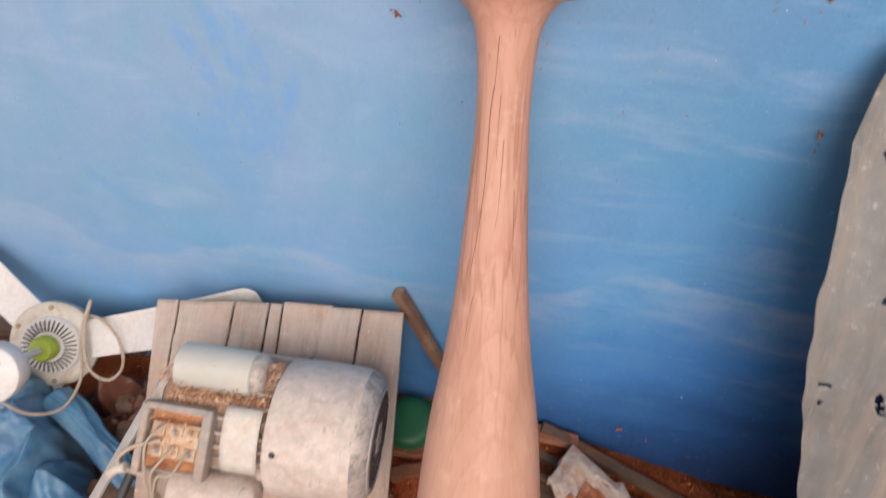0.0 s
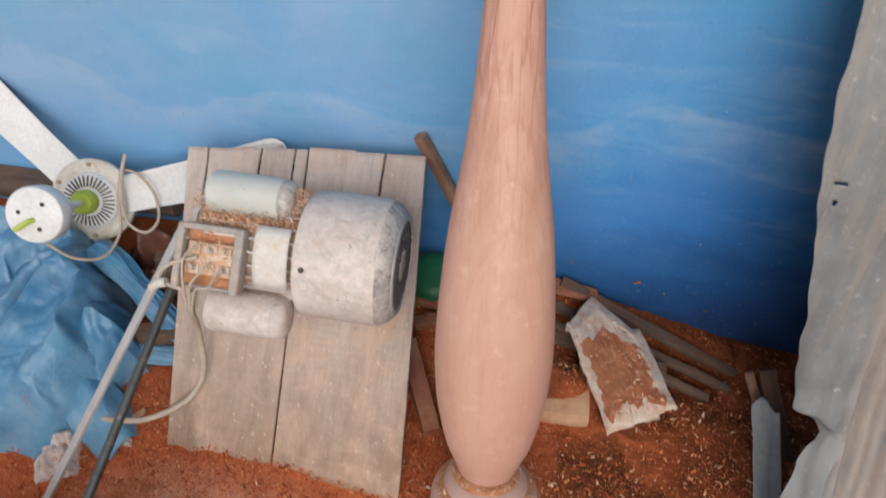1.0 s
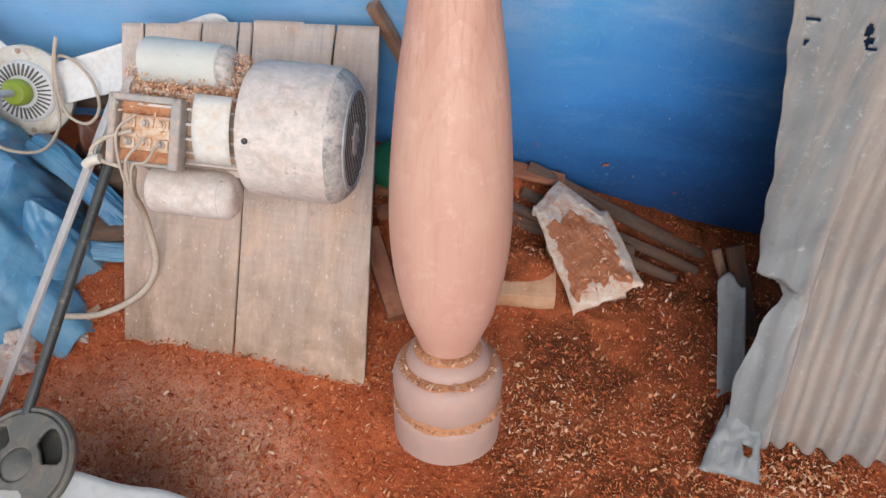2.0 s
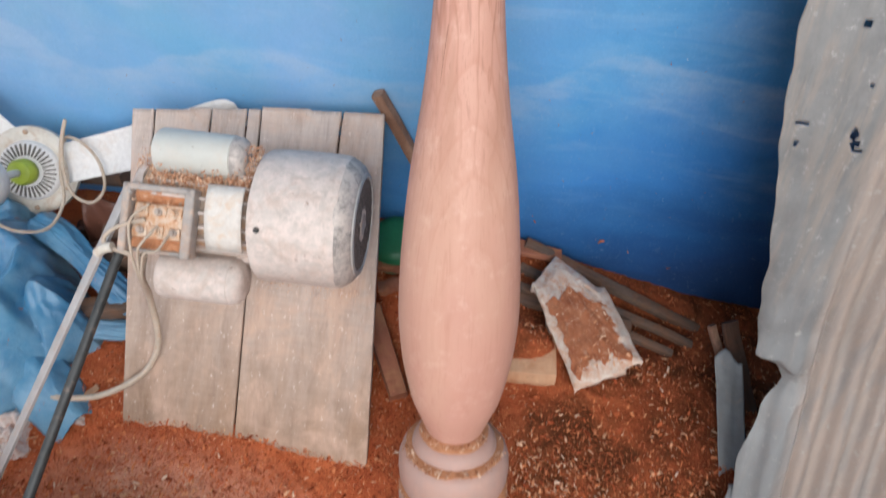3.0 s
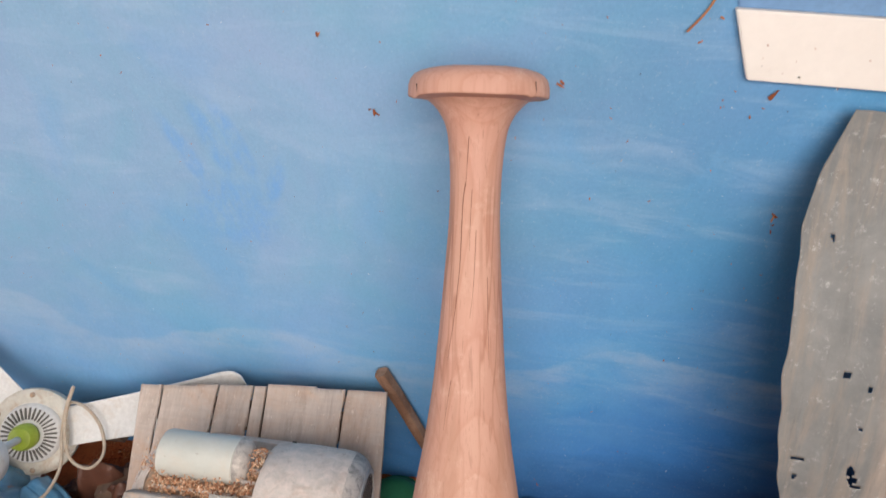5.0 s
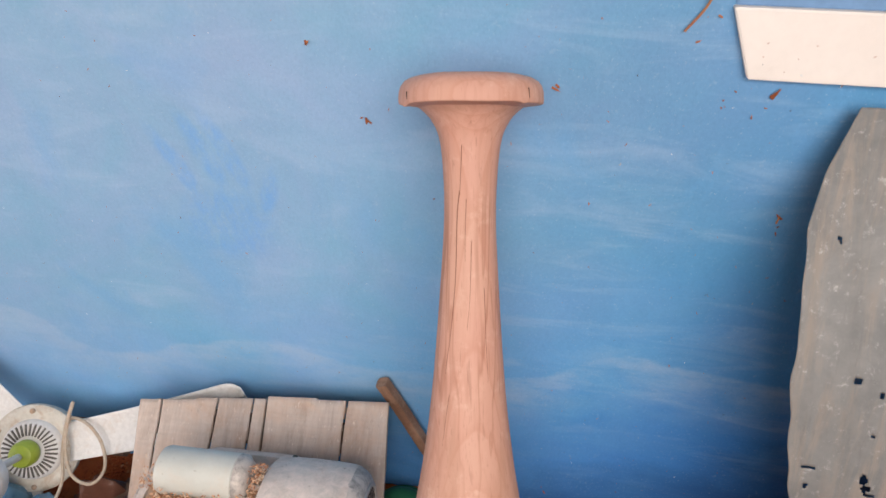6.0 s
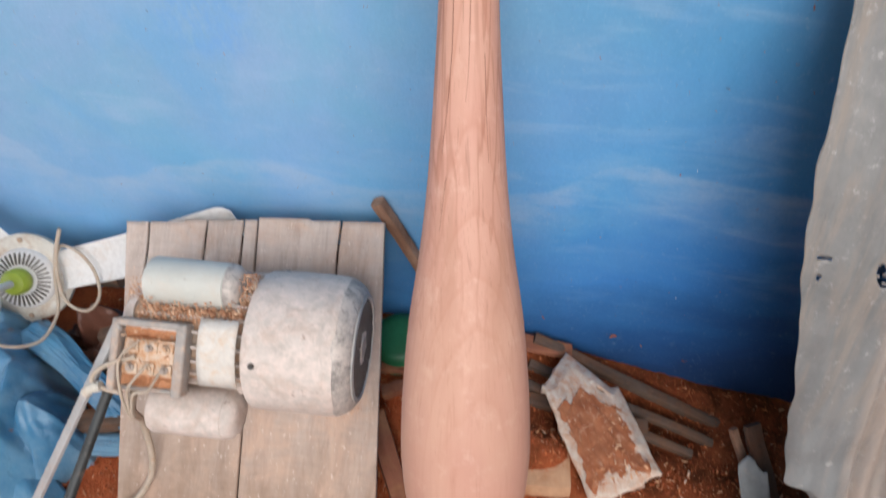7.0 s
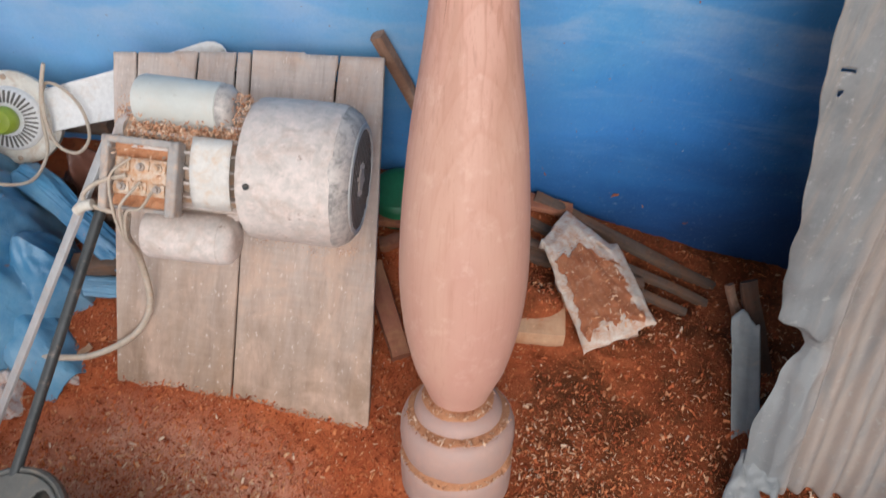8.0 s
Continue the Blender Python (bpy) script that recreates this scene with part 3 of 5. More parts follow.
def field(bm, nu, nv, at, keep=None):
    """A grid of nu by nv cells whose points are at(u, v), u and v from 0 to 1."""
    vs = [[bm.verts.new(at(i / nu, j / nv)) for j in range(nv + 1)] for i in range(nu + 1)]
    for i in range(nu):
        for j in range(nv):
            if keep is None or keep((i + 0.5) / nu, (j + 0.5) / nv):
                bm.faces.new((vs[i][j], vs[i + 1][j], vs[i + 1][j + 1], vs[i][j + 1]))
    loose = [v for v in bm.verts if not v.link_faces]
    bmesh.ops.delete(bm, geom=loose, context="VERTS")


def thicken(ob, t):
    mod = ob.modifiers.new("thickness", "SOLIDIFY")
    mod.thickness, mod.offset = t, -1.0


def flake(bm, at, rnd, size):
    """A curled four-cornered shaving."""
    e = Euler((rnd.uniform(-0.7, 0.7), rnd.uniform(-0.7, 0.7), rnd.uniform(0, 6.28)))
    L, W = size * rnd.uniform(0.5, 1.5), size * rnd.uniform(0.15, 0.5)
    c = rnd.uniform(0.0, 0.35) * L
    r = e.to_matrix()
    vs = [bm.verts.new(Vector(at) + r @ Vector(p)) for p in ((-L / 2, -W / 2, 0), (0, -W / 2, c), (L / 2, -W / 2, 0), (L / 2, W / 2, 0), (0, W / 2, c), (-L / 2, W / 2, 0))]
    bm.faces.new((vs[0], vs[1], vs[4], vs[5]))
    bm.faces.new((vs[1], vs[2], vs[3], vs[4]))


def nz(x, y, z=0.0, s=1.0):
    return noise.noise(Vector((x * s, y * s, z * s)))


def hill(x, y, cx, cy, sx, sy):
    return math.exp(-((x - cx) / sx) ** 2 - ((y - cy) / sy) ** 2)


def ground_z(x, y):
    z = 0.062 * hill(x, y, -0.62, 0.84, 0.48, 0.36) + 0.095 * hill(x, y, 0.0, 1.52, 0.42, 0.24)
    z += 0.075 * hill(x, y, -0.75, 1.42, 0.6, 0.3) - 0.085 * hill(x, y, 1.05, 1.55, 0.5, 0.28)
    z += 0.022 * hill(x, y, 0.42, 1.02, 0.3, 0.25) + 0.015 * hill(x, y, 0.15, 0.85, 0.25, 0.3) + 0.050 * hill(x, y, 0.12, 1.27, 0.20, 0.10)
    z += 0.105 * hill(x, y, 0.21, 1.165, 0.14, 0.065) - 0.070 * hill(x, y, 0.50, 1.33, 0.17, 0.07)
    return z + 0.010 * nz(x, y, 0, 5) + (0.006 + 0.007 * min(1, max(0, x))) * nz(x, y, 3, 14)


# ---- the large structure ----


def wall_piece(name, x0, x1, y0, y1, z0, z1, material, label):
    bm = bmesh.new()
    box(bm, ((x0 + x1) / 2, (y0 + y1) / 2, (z0 + z1) / 2), (x1 - x0, y1 - y0, z1 - z0), 0)
    return tagged(part(name, bm, material, None, "", False), label, "wall", "", "structure")


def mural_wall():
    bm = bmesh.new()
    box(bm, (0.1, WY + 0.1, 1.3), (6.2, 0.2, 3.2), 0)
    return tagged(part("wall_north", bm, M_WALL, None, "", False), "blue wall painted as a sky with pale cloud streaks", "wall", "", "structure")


mural_wall()
# unseen side and rear walls, added to close the place
wall_piece("wall_west", -3.2, -3.0, 0.8, 1.49, -0.3, 2.9, M_PLASTER, "plain grey plaster wall, unseen, closing the left side")
wall_piece("wall_east", 3.0, 3.2, -2.6, 1.49, -0.3, 2.9, M_PLASTER, "plain grey plaster side wall of the shed")
wall_piece("wall_south", 2.2, 3.0, -2.6, -2.4, -0.3, 2.9, M_PLASTER, "plain grey plaster wall beside the open front")
# unseen low wall added to keep lamp light off the floor
wall_piece("light_blocker_front", -3.0, 2.19, -0.98, -0.85, -0.3, 0.80, M_PLASTER, "unseen low grey wall added to shade the floor")
# unseen roof, cut short so the front lamp reaches the wall
bm = bmesh.new()
box(bm, (0, 0.78, 2.95), (6.4, 1.84, 0.08), 0)
tagged(part("ceiling", bm, M_ROOF, None, "", False), "dull grey sheet roof, unseen, added over the shed", "ceiling", "", "structure")


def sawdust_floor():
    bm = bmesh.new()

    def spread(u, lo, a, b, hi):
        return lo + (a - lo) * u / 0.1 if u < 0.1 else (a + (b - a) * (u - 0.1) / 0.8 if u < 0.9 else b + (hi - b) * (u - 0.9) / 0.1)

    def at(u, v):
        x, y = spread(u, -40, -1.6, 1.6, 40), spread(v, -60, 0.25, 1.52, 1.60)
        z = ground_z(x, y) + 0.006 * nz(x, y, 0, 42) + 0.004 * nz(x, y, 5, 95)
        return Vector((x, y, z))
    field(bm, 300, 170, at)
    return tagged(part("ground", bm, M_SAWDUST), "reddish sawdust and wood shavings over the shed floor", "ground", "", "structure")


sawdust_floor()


def slab(bm, outline, y0, y1):
    """A flat piece on the wall from its outline of (x, z) corners."""
    a = [bm.verts.new((x, y0, z)) for x, z in outline]
    b = [bm.verts.new((x, y1, z)) for x, z in outline]
    bm.faces.new(a)
    bm.faces.new(b[::-1])
    for k in range(len(a)):
        q = (k + 1) % len(a)
        bm.faces.new((a[k], b[k], b[q], a[q]))
    bmesh.ops.bevel(bm, geom=[e for e in bm.edges], offset=0.002, segments=2, affect="EDGES")


def window():
    """The foot of a window surround: cream ledge, blue groove, white frame above."""
    w = thing("window_1", pose(0, 0, 0), "cream window surround with a blue groove and white frame", "window", "", "structure")
    for name, pts, y0, mt in (("ledge", ((0.413, 1.355), (1.50, 1.350), (1.50, 1.452), (0.369, 1.456)), WY - 0.014, M_SILL),
                              ("groove", ((0.374, 1.4565), (1.50, 1.4525), (1.50, 1.488), (0.362, 1.490)), WY - 0.005, M_BLUEPAINT),
                              ("window_frame", ((0.355, 1.4905), (1.50, 1.4885), (1.50, 2.30), (0.340, 2.30)), WY - 0.014, M_WHITEPAINT)):
        bm = bmesh.new()
        slab(bm, pts, y0, WY + 0.004)
        part(name, bm, mt, w)


window()


# ---- the turned pillar, leaning on the wall ----
FOOT = Vector((0.0999, 0.866, 0.345))
RISE = (Vector((0.0200, 1.390, 1.350)) - FOOT).normalized()


def column_frame():
    x = Vector((1, 0, 0))
    x = (x - RISE * x.dot(RISE)).normalized()
    y = RISE.cross(x)
    m = Matrix((x, y, RISE)).transposed().to_4x4()
    m.translation = FOOT
    return m


def pillar():
    p = thing("pillar", column_frame(), "freshly turned pinkish wooden pillar leaning against the wall", "pillar")
    vase = [(0.0562, -0.062), (0.0720, -0.02), (0.0865, 0.02), (0.1025, 0.10), (0.1095, 0.18), (0.1090, 0.25), (0.1030, 0.34), (0.0900, 0.46), (0.0705, 0.58), (0.0560, 0.70), (0.0438, 0.86), (0.0383, 0.97), (0.0430, 1.06), (0.0560, 1.098), (0.080, 1.122)]
    line = [(q.x, q.y) for q in smooth_line([(r, h, 0) for r, h in vase], 7)]
    bm = bmesh.new()
    lathe(bm, line, steps=80)
    shaft = part("shaft", bm, M_TURNED, p)

    def girth(h):
        return next((a[0] + (b[0] - a[0]) * (h - a[1]) / (b[1] - a[1]) for a, b in zip(line, line[1:]) if a[1] <= h <= b[1]), line[-1][0])
    for thick, run in ((0.0009, ((-1.86, 1.00), (-1.95, 0.97), (-1.96, 0.93), (-1.95, 0.875), (-1.995, 0.833), (-2.065, 0.783), (-2.135, 0.754), (-2.16, 0.73))),
                       (0.0007, ((-1.74, 1.065), (-1.80, 1.03), (-1.85, 0.995))), (0.0006, ((-1.60, 0.99), (-1.63, 0.94), (-1.62, 0.90))), (0.0006, ((-1.40, 0.93), (-1.42, 0.88), (-1.45, 0.84), (-1.52, 0.80))),
                       (0.0006, ((-2.0, 0.70), (-2.06, 0.66), (-2.10, 0.62))), (0.0006, ((-0.95, 0.86), (-0.93, 0.78), (-0.90, 0.72)))):
        bm = bmesh.new()
        tube(bm, [(girth(h) * 0.9985 * math.cos(a), girth(h) * 0.9985 * math.sin(a), h) for a, h in run], thick, 6, 5, 0.4)
        part("drying_crack", bm, M_CRACK, shaft, "thin dark drying crack along the grain")
    bm = bmesh.new()
    lathe(bm, [(0.070, 1.117), (0.098, 1.1215), (0.1018, 1.1212), (0.1032, 1.1225), (0.1036, 1.127), (0.1030, 1.137), (0.1005, 1.146), (0.0950, 1.153), (0.087, 1.1575), (0.078, 1.160), (0.06, 1.161), (0.0, 1.1615)], steps=80)
    for v in bm.verts:
        a = math.atan2(v.co.y, v.co.x)
        for worn, wide, deep in ((-2.55, 0.10, 0.006), (-0.72, 0.03, 0.003), (-2.0, 0.025, 0.002)):
            if v.co.z < 1.14:
                v.co *= 1 - deep * 7 * math.exp(-((a - worn) / wide) ** 2) * max(0.0, (math.hypot(v.co.x, v.co.y) - 0.086) / 0.018) * 0.12
        v.co.z += 0.0012 * nz(v.co.x, v.co.y, 2, 18)
    cap = part("cap", bm, M_TURNED_CAP, p)
    for a, h, L in ((-0.62, 1.133, 0.014), (-2.45, 1.131, 0.010)):
        bm = bmesh.new()
        box(bm, (0.1022 * math.cos(a), 0.1022 * math.sin(a), h), (0.003, 0.0010, L), 0.0, Matrix.Rotation(a, 3, "Z") @ Matrix.Rotation(radians(8), 3, "X"))
        part("split", bm, M_DARK, cap, "dark drying split in the cap")
    bm = bmesh.new()
    lathe(bm, [(0.0, -0.292), (0.109, -0.292), (0.1125, -0.288), (0.1138, -0.26), (0.1138, -0.222), (0.1125, -0.210), (0.106, -0.203), (0.1035, -0.199),
               (0.107, -0.193), (0.1115, -0.178), (0.1135, -0.155), (0.1125, -0.132), (0.107, -0.115), (0.099, -0.108), (0.089, -0.104),
               (0.086, -0.100), (0.0845, -0.092), (0.079, -0.080), (0.070, -0.074), (0.062, -0.070), (0.0575, -0.064), (0.0562, -0.060)], steps=80)
    part("base", bm, M_TURNED_DUSTY, p, "base rings filmed with pale dust")
    for rings in ([(0.100, -0.208), (0.1115, -0.210), (0.1150, -0.205), (0.1105, -0.194), (0.1075, -0.188), (0.100, -0.19)], [(0.056, -0.071), (0.070, -0.0735), (0.071, -0.070), (0.063, -0.064), (0.056, -0.059)], [(0.086, -0.106), (0.100, -0.1085), (0.101, -0.105), (0.092, -0.1005), (0.084, -0.098)]):
        bm = bmesh.new()
        lathe(bm, rings, steps=72)
        for v in bm.verts:
            v.co.xy *= 0.990 + 0.045 * nz(v.co.x, v.co.y, 0, 22) + 0.016 * nz(v.co.x, v.co.y, v.co.z, 80)
        part("dust_ring", bm, M_DUST, p, "orange dust lying in a groove")
    bm = bmesh.new()
    rnd = random.Random(9)
    for k in range(620):
        a = rnd.uniform(3.3, 6.1) if k % 4 else rnd.uniform(0, 6.28)
        r, h = ((rnd.uniform(0.090, 0.106), -0.1005), (rnd.uniform(0.060, 0.070), -0.064), (rnd.uniform(0.107, 0.116), -0.2005))[k % 3]
        flake(bm, Vector((r * math.cos(a), r * math.sin(a), h + rnd.uniform(-0.003, 0.004))), rnd, rnd.choice((0.004, 0.006, 0.009)))
    tagged(part("shaving_litter", bm, M_LITTER, p, "orange shavings lying on the ledges", False), kind="stuff")


pillar()


# ---- the board with the electric motor ----
BU, BV, BN = Vector((0.99792, 0.05816, -0.02781)), Vector((0.02773, -0.77673, -0.62922)), Vector((0.05820, -0.62714, 0.77673))
BOARD = Matrix((BU, -BV, BN)).transposed().to_4x4()
BOARD.translation = Vector((-0.426, 1.106, 0.290))


def plank_sheet(name, x0, x1, top, bottom, cracks, parent):
    """One board with split lines sunk into its upper part. Local X across, Y up the board, Z out of it."""
    bm = bmesh.new()

    def at(u, v):
        x = x0(v) + (x1(v) - x0(v)) * u
        y = bottom(u) + (top(u) - bottom(u)) * v
        z = 0.0008 * nz(x, y * 0.2, 1, 60)
        for cx, lo in cracks:
            if y > lo:
                z -= 0.006 * max(0.0, 1 - abs(x - cx - 0.0025 * nz(0, y, cx, 9)) / 0.0045)
        return Vector((x, y, z))

    def keep(u, v):
        x = x0(v) + (x1(v) - x0(v)) * u
        y = bottom(u) + (top(u) - bottom(u)) * v
        return all(y < lo or abs(x - cx - 0.0025 * nz(0, y, cx, 9)) > 0.0013 for cx, lo in cracks)
    field(bm, 150, 60, at, keep)
    ob = part(name, bm, M_PLANK, parent, sheet=True)
    thicken(ob, 0.022)
    return ob


def motor_board():
    b = thing("motor_board", BOARD, "weathered wooden board of two planks leaning against the wall", "board")
    plank_sheet("plank", lambda v: -0.268 - 0.057 * v, lambda v: -0.004 - 0.018 * v, lambda u: 0.368 + 0.026 * u + (0.004 if u > 0.45 else 0), lambda u: -0.41 - 0.012 * math.sin(3 * u),
                ((-0.271, 0.22), (-0.137, 0.16), (-0.052, 0.20)), b)
    plank_sheet("plank", lambda v: 0.002 - 0.018 * v, lambda v: 0.323 - 0.053 * v, lambda u: 0.400 + 0.018 * u + (0.004 if u < 0.4 else 0), lambda u: -0.385 - 0.085 * max(0.0, u - 0.2) ** 1.3,
                ((0.172, 0.06),), b)
    # upright strip behind the seam; crosswise ones added unseen so splits look dark
    for c, sz in (((-0.03, 0.325, -0.036), (0.52, 0.07, 0.022)), ((-0.02, -0.20, -0.036), (0.50, 0.07, 0.022)), ((-0.014, 0.05, -0.031), (0.07, 0.60, 0.014))):
        bm = bmesh.new()
        box(bm, c, sz, 0.002)
        part("batten", bm, M_OFFCUT, b)
    return b


motor_board()

AX = Vector((0, 0.157, 0.160))      # the motor's axis over the board
ALONG = Matrix.Translation(AX) @ Matrix.Rotation(radians(90), 4, "Y")


def motor():
    m = thing("electric_motor", BOARD, "old grey electric motor caked in sawdust, bolted to the board", "motor")
    # fan cover: a rolled front edge, then the worn rounded rear edge
    bm = bmesh.new()
    lathe(bm, [(0.110, 0.080), (0.1335, 0.080), (0.1365, 0.084), (0.1375, 0.096), (0.1378, 0.15), (0.1374, 0.215), (0.1368, 0.236), (0.135, 0.2475), (0.10, 0.2475)], ALONG, 72)
    for v in bm.verts:
        v.co += Vector((0, nz(v.co.x, v.co.y, v.co.z, 12), nz(v.co.y, v.co.x, v.co.z, 12))) * 0.003
    cover = part("fan_cover", bm, M_MOTOR, m, "dusty grey fan cover")
    bm = bmesh.new()
    lathe(bm, [(0.10, 0.243), (0.1350, 0.243), (0.1348, 0.2465), (0.130, 0.257), (0.122, 0.267), (0.113, 0.2735), (0.104, 0.276), (0.104, 0.266), (0.0, 0.266)], ALONG, 72)
    for v in bm.verts:
        v.co.x += 0.003 * nz(v.co.y, v.co.z, 3, 30) * (1 if v.co.x < 0.245 else 0)
    part("rear_edge", bm, M_WORN, cover, "rear edge worn to bare grey")
    # rim and grille; dark bars on the plate stand for shaded open slots
    bm = bmesh.new()
    lathe(bm, [(0.098, 0.268), (0.106, 0.2745), (0.107, 0.2785), (0.099, 0.280), (0.096, 0.272)], ALONG, 72)
    part("rim", bm, M_STEEL, cover)
    bm = bmesh.new()
    lathe(bm, [(0.0, 0.2665), (0.099, 0.2665), (0.099, 0.2765), (0.0, 0.2765)], ALONG, 48)
    part("end_plate", bm, M_GRILLE, cover)
    for k in range(-6, 7):
        z = k * 0.0150
        h = math.sqrt(0.0965 ** 2 - z ** 2)
        for side in (-1, 1):
            bm = bmesh.new()
            gap = 0.0 if abs(z) > 0.030 else math.sqrt(max(0.0, 0.030 ** 2 - z ** 2)) + 0.004
            box(bm, (0.2768, AX.y + side * (gap + h) / 2, AX.z + z), (0.001, h - gap, 0.0078), 0.0)
            part("vent_slot", bm, M_DARK, cover)
    bm = bmesh.new()
    lathe(bm, [(0.0, 0.274), (0.022, 0.274), (0.022, 0.2785), (0.014, 0.280), (0.0, 0.280)], ALONG, 20)
    part("boss", bm, M_FRAME, cover)
    for a in (104, 224, 344):
        q = Vector((0.102, AX.y + 0.1365 * math.cos(radians(a)), AX.z + 0.1365 * math.sin(radians(a))))
        bm = bmesh.new()
        out = (q - Vector((0.102, AX.y, AX.z))).normalized()
        lathe(bm, [(0.006, -0.002), (0.006, 0.004), (0.004, 0.006), (0.0, 0.006)], Matrix.Translation(q) @ out.to_track_quat("Z", "Y").to_matrix().to_4x4(), 10)
        part("bolt", bm, M_DARKSTEEL, cover)
    # finned body
    bm = bmesh.new()
    lathe(bm, [(0.0, -0.140), (0.106, -0.140), (0.106, 0.098), (0.0, 0.098)], ALONG, 64)
    body = part("body", bm, M_IRON, m, "cast iron body dusted orange")
    bm = bmesh.new()
    lathe(bm, [(0.0, -0.190), (0.045, -0.190), (0.055, -0.182), (0.09, -0.172), (0.106, -0.158), (0.110, -0.1405), (0.0, -0.1405)], ALONG, 64)
    for v in bm.verts:
        v.co += Vector((nz(v.co.x, v.co.y, v.co.z, 30), nz(v.co.y, v.co.z, v.co.x, 30), nz(v.co.z, v.co.x, v.co.y, 30))) * 0.004
    part("end_bell", bm, M_MOTOR, m, "rounded end bell caked in pale dust")
    for k in range(26):
        a = 2 * math.pi * k / 26
        bm = bmesh.new()
        box(bm, (-0.015, AX.y + 0.110 * math.cos(a), AX.z + 0.110 * math.sin(a)), (0.215, 0.014, 0.005), 0.001, Matrix.Rotation(a, 3, "X"))
        part("fin", bm, M_MOTOR, body)
    for y in (0.075, 0.255):
        bm = bmesh.new()
        box(bm, (-0.02, y, 0.035), (0.20, 0.05, 0.07), 0.006)
        part("foot", bm, M_MOTOR, m)
    # terminal box: an open frame with heavier uprights, the block inside buried in dust
    cx, cy, w, h = -0.090, 0.120, 0.122, 0.120
    bm = bmesh.new()
    for c, sz in (((cx, cy + h / 2, 0.283), (w + 0.014, 0.013, 0.033)), ((cx, cy - h / 2, 0.268), (w + 0.014, 0.008, 0.030)),
                  ((cx - w / 2, cy, 0.283), (0.015, h + 0.013, 0.033)), ((cx + w / 2, cy, 0.283), (0.019, h + 0.013, 0.033))):
        box(bm, c, sz, 0.005, None, 3)
    tb = part("terminal_box", bm, M_FRAME, m, "open square terminal box frame")
    bm = bmesh.new()
    field(bm, 40, 40, lambda u, v: Vector((cx + (u - 0.5) * (w - 0.012), cy + (v - 0.5) * (h - 0.008), 0.268 + 0.008 * nz(u, v, 1, 4) + 0.004 * nz(u, v, 2, 14) + 0.010 * abs(2 * v - 1) ** 3)))
    part("box_dust", bm, M_DUST, tb, "orange sawdust filling the box")
    bm = bmesh.new()
    box(bm, (cx + 0.001, cy - 0.002, 0.275), (0.100, 0.066, 0.022), 0.004)
    for c in ((-0.030, 0.018), (0.004, 0.020), (0.034, 0.017), (-0.030, -0.020), (0.002, -0.018), (0.034, -0.020)):
        box(bm, (cx + c[0], cy - 0.002 + c[1], 0.287), (0.024, 0.020, 0.007), 0.003)
    for v in bm.verts:
        v.co += Vector((nz(v.co.x, v.co.y, 1, 60), nz(v.co.x, v.co.y, 2, 60), nz(v.co.x, v.co.y, 3, 60))) * 0.0025
    part("terminal_block", bm, M_BEIGE, tb, "dust-caked beige terminal block")
    for k in range(6):
        q = (cx - 0.030 + 0.032 * (k % 3), cy - 0.002 + (0.018 if k < 3 else -0.019), 0.289)
        bm = bmesh.new()
        lathe(bm, [(0.0075, 0.0), (0.0075, 0.005), (0.005, 0.007), (0.0045, 0.012), (0.0, 0.012)], Matrix.Translation(q), 8)
        part("terminal_screw", bm, M_FRAME if k % 2 else M_BEIGE, tb)
    # label plate
    bm = bmesh.new()
    field(bm, 6, 6, lambda u, v: Vector((0.002 + 0.070 * u, 0.075 + 0.125 * v, AX.z + math.sqrt(0.141 ** 2 - (0.075 + 0.125 * v - AX.y) ** 2) - 0.002)))
    thicken(part("label_plate", bm, M_PLATE, m, "pale dusty label plate"), 0.004)
    # two capacitor housings
    for y, z, x0, x1, r, mt, lab in ((0.257, 0.238, -0.124, 0.054, 0.0455, M_GREENGREY, "greenish grey capacitor housing"), (0.014, 0.214, -0.105, 0.066, 0.0480, M_MOTOR, "dusty capacitor housing")):
        bm = bmesh.new()
        L = x1 - x0
        lathe(bm, [(0.0, 0.0), (r - 0.010, 0.0), (r - 0.003, 0.003), (r, 0.010), (r, L - 0.026), (r - 0.004, L - 0.022), (0.0, L - 0.022)], Matrix.Translation((x0, y, z)) @ Matrix.Rotation(radians(90), 4, "Y"), 40)
        for v in bm.verts:
            v.co += Vector((0, nz(v.co.x, v.co.y, v.co.z, 22), nz(v.co.y, v.co.x, v.co.z, 22))) * 0.0025
        housing = part("capacitor_housing", bm, mt, m, lab)
        bm = bmesh.new()
        lathe(bm, [(0.0, L - 0.024), (r * 0.97, L - 0.024), (r * 0.93, L - 0.012), (r * 0.72, L - 0.002), (r * 0.5, L), (0.0, L)], Matrix.Translation((x0, y, z)) @ Matrix.Rotation(radians(90), 4, "Y"), 32)
        part("end_cap", bm, M_WORN if mt is M_GREENGREY else mt, housing, "grimy tapering end cap")
    # shavings caught between housing and box
    bm = bmesh.new()
    rnd = random.Random(5)
    for k in range(1300):
        q = Vector((rnd.uniform(-0.125, 0.07), rnd.gauss(0.203, 0.010), rnd.uniform(0.250, 0.282)))
        flake(bm, q, rnd, 0.0055)
    for k in range(260):
        flake(bm, Vector((rnd.uniform(0.02, 0.26), rnd.gauss(0.0, 0.014), 0.001 + rnd.uniform(0, 0.003))), rnd, 0.0032)
    for k in range(260):
        flake(bm, Vector((rnd.gauss(0.068, 0.007), rnd.uniform(0.215, 0.285), rnd.uniform(0.215, 0.262))), rnd, 0.0055)
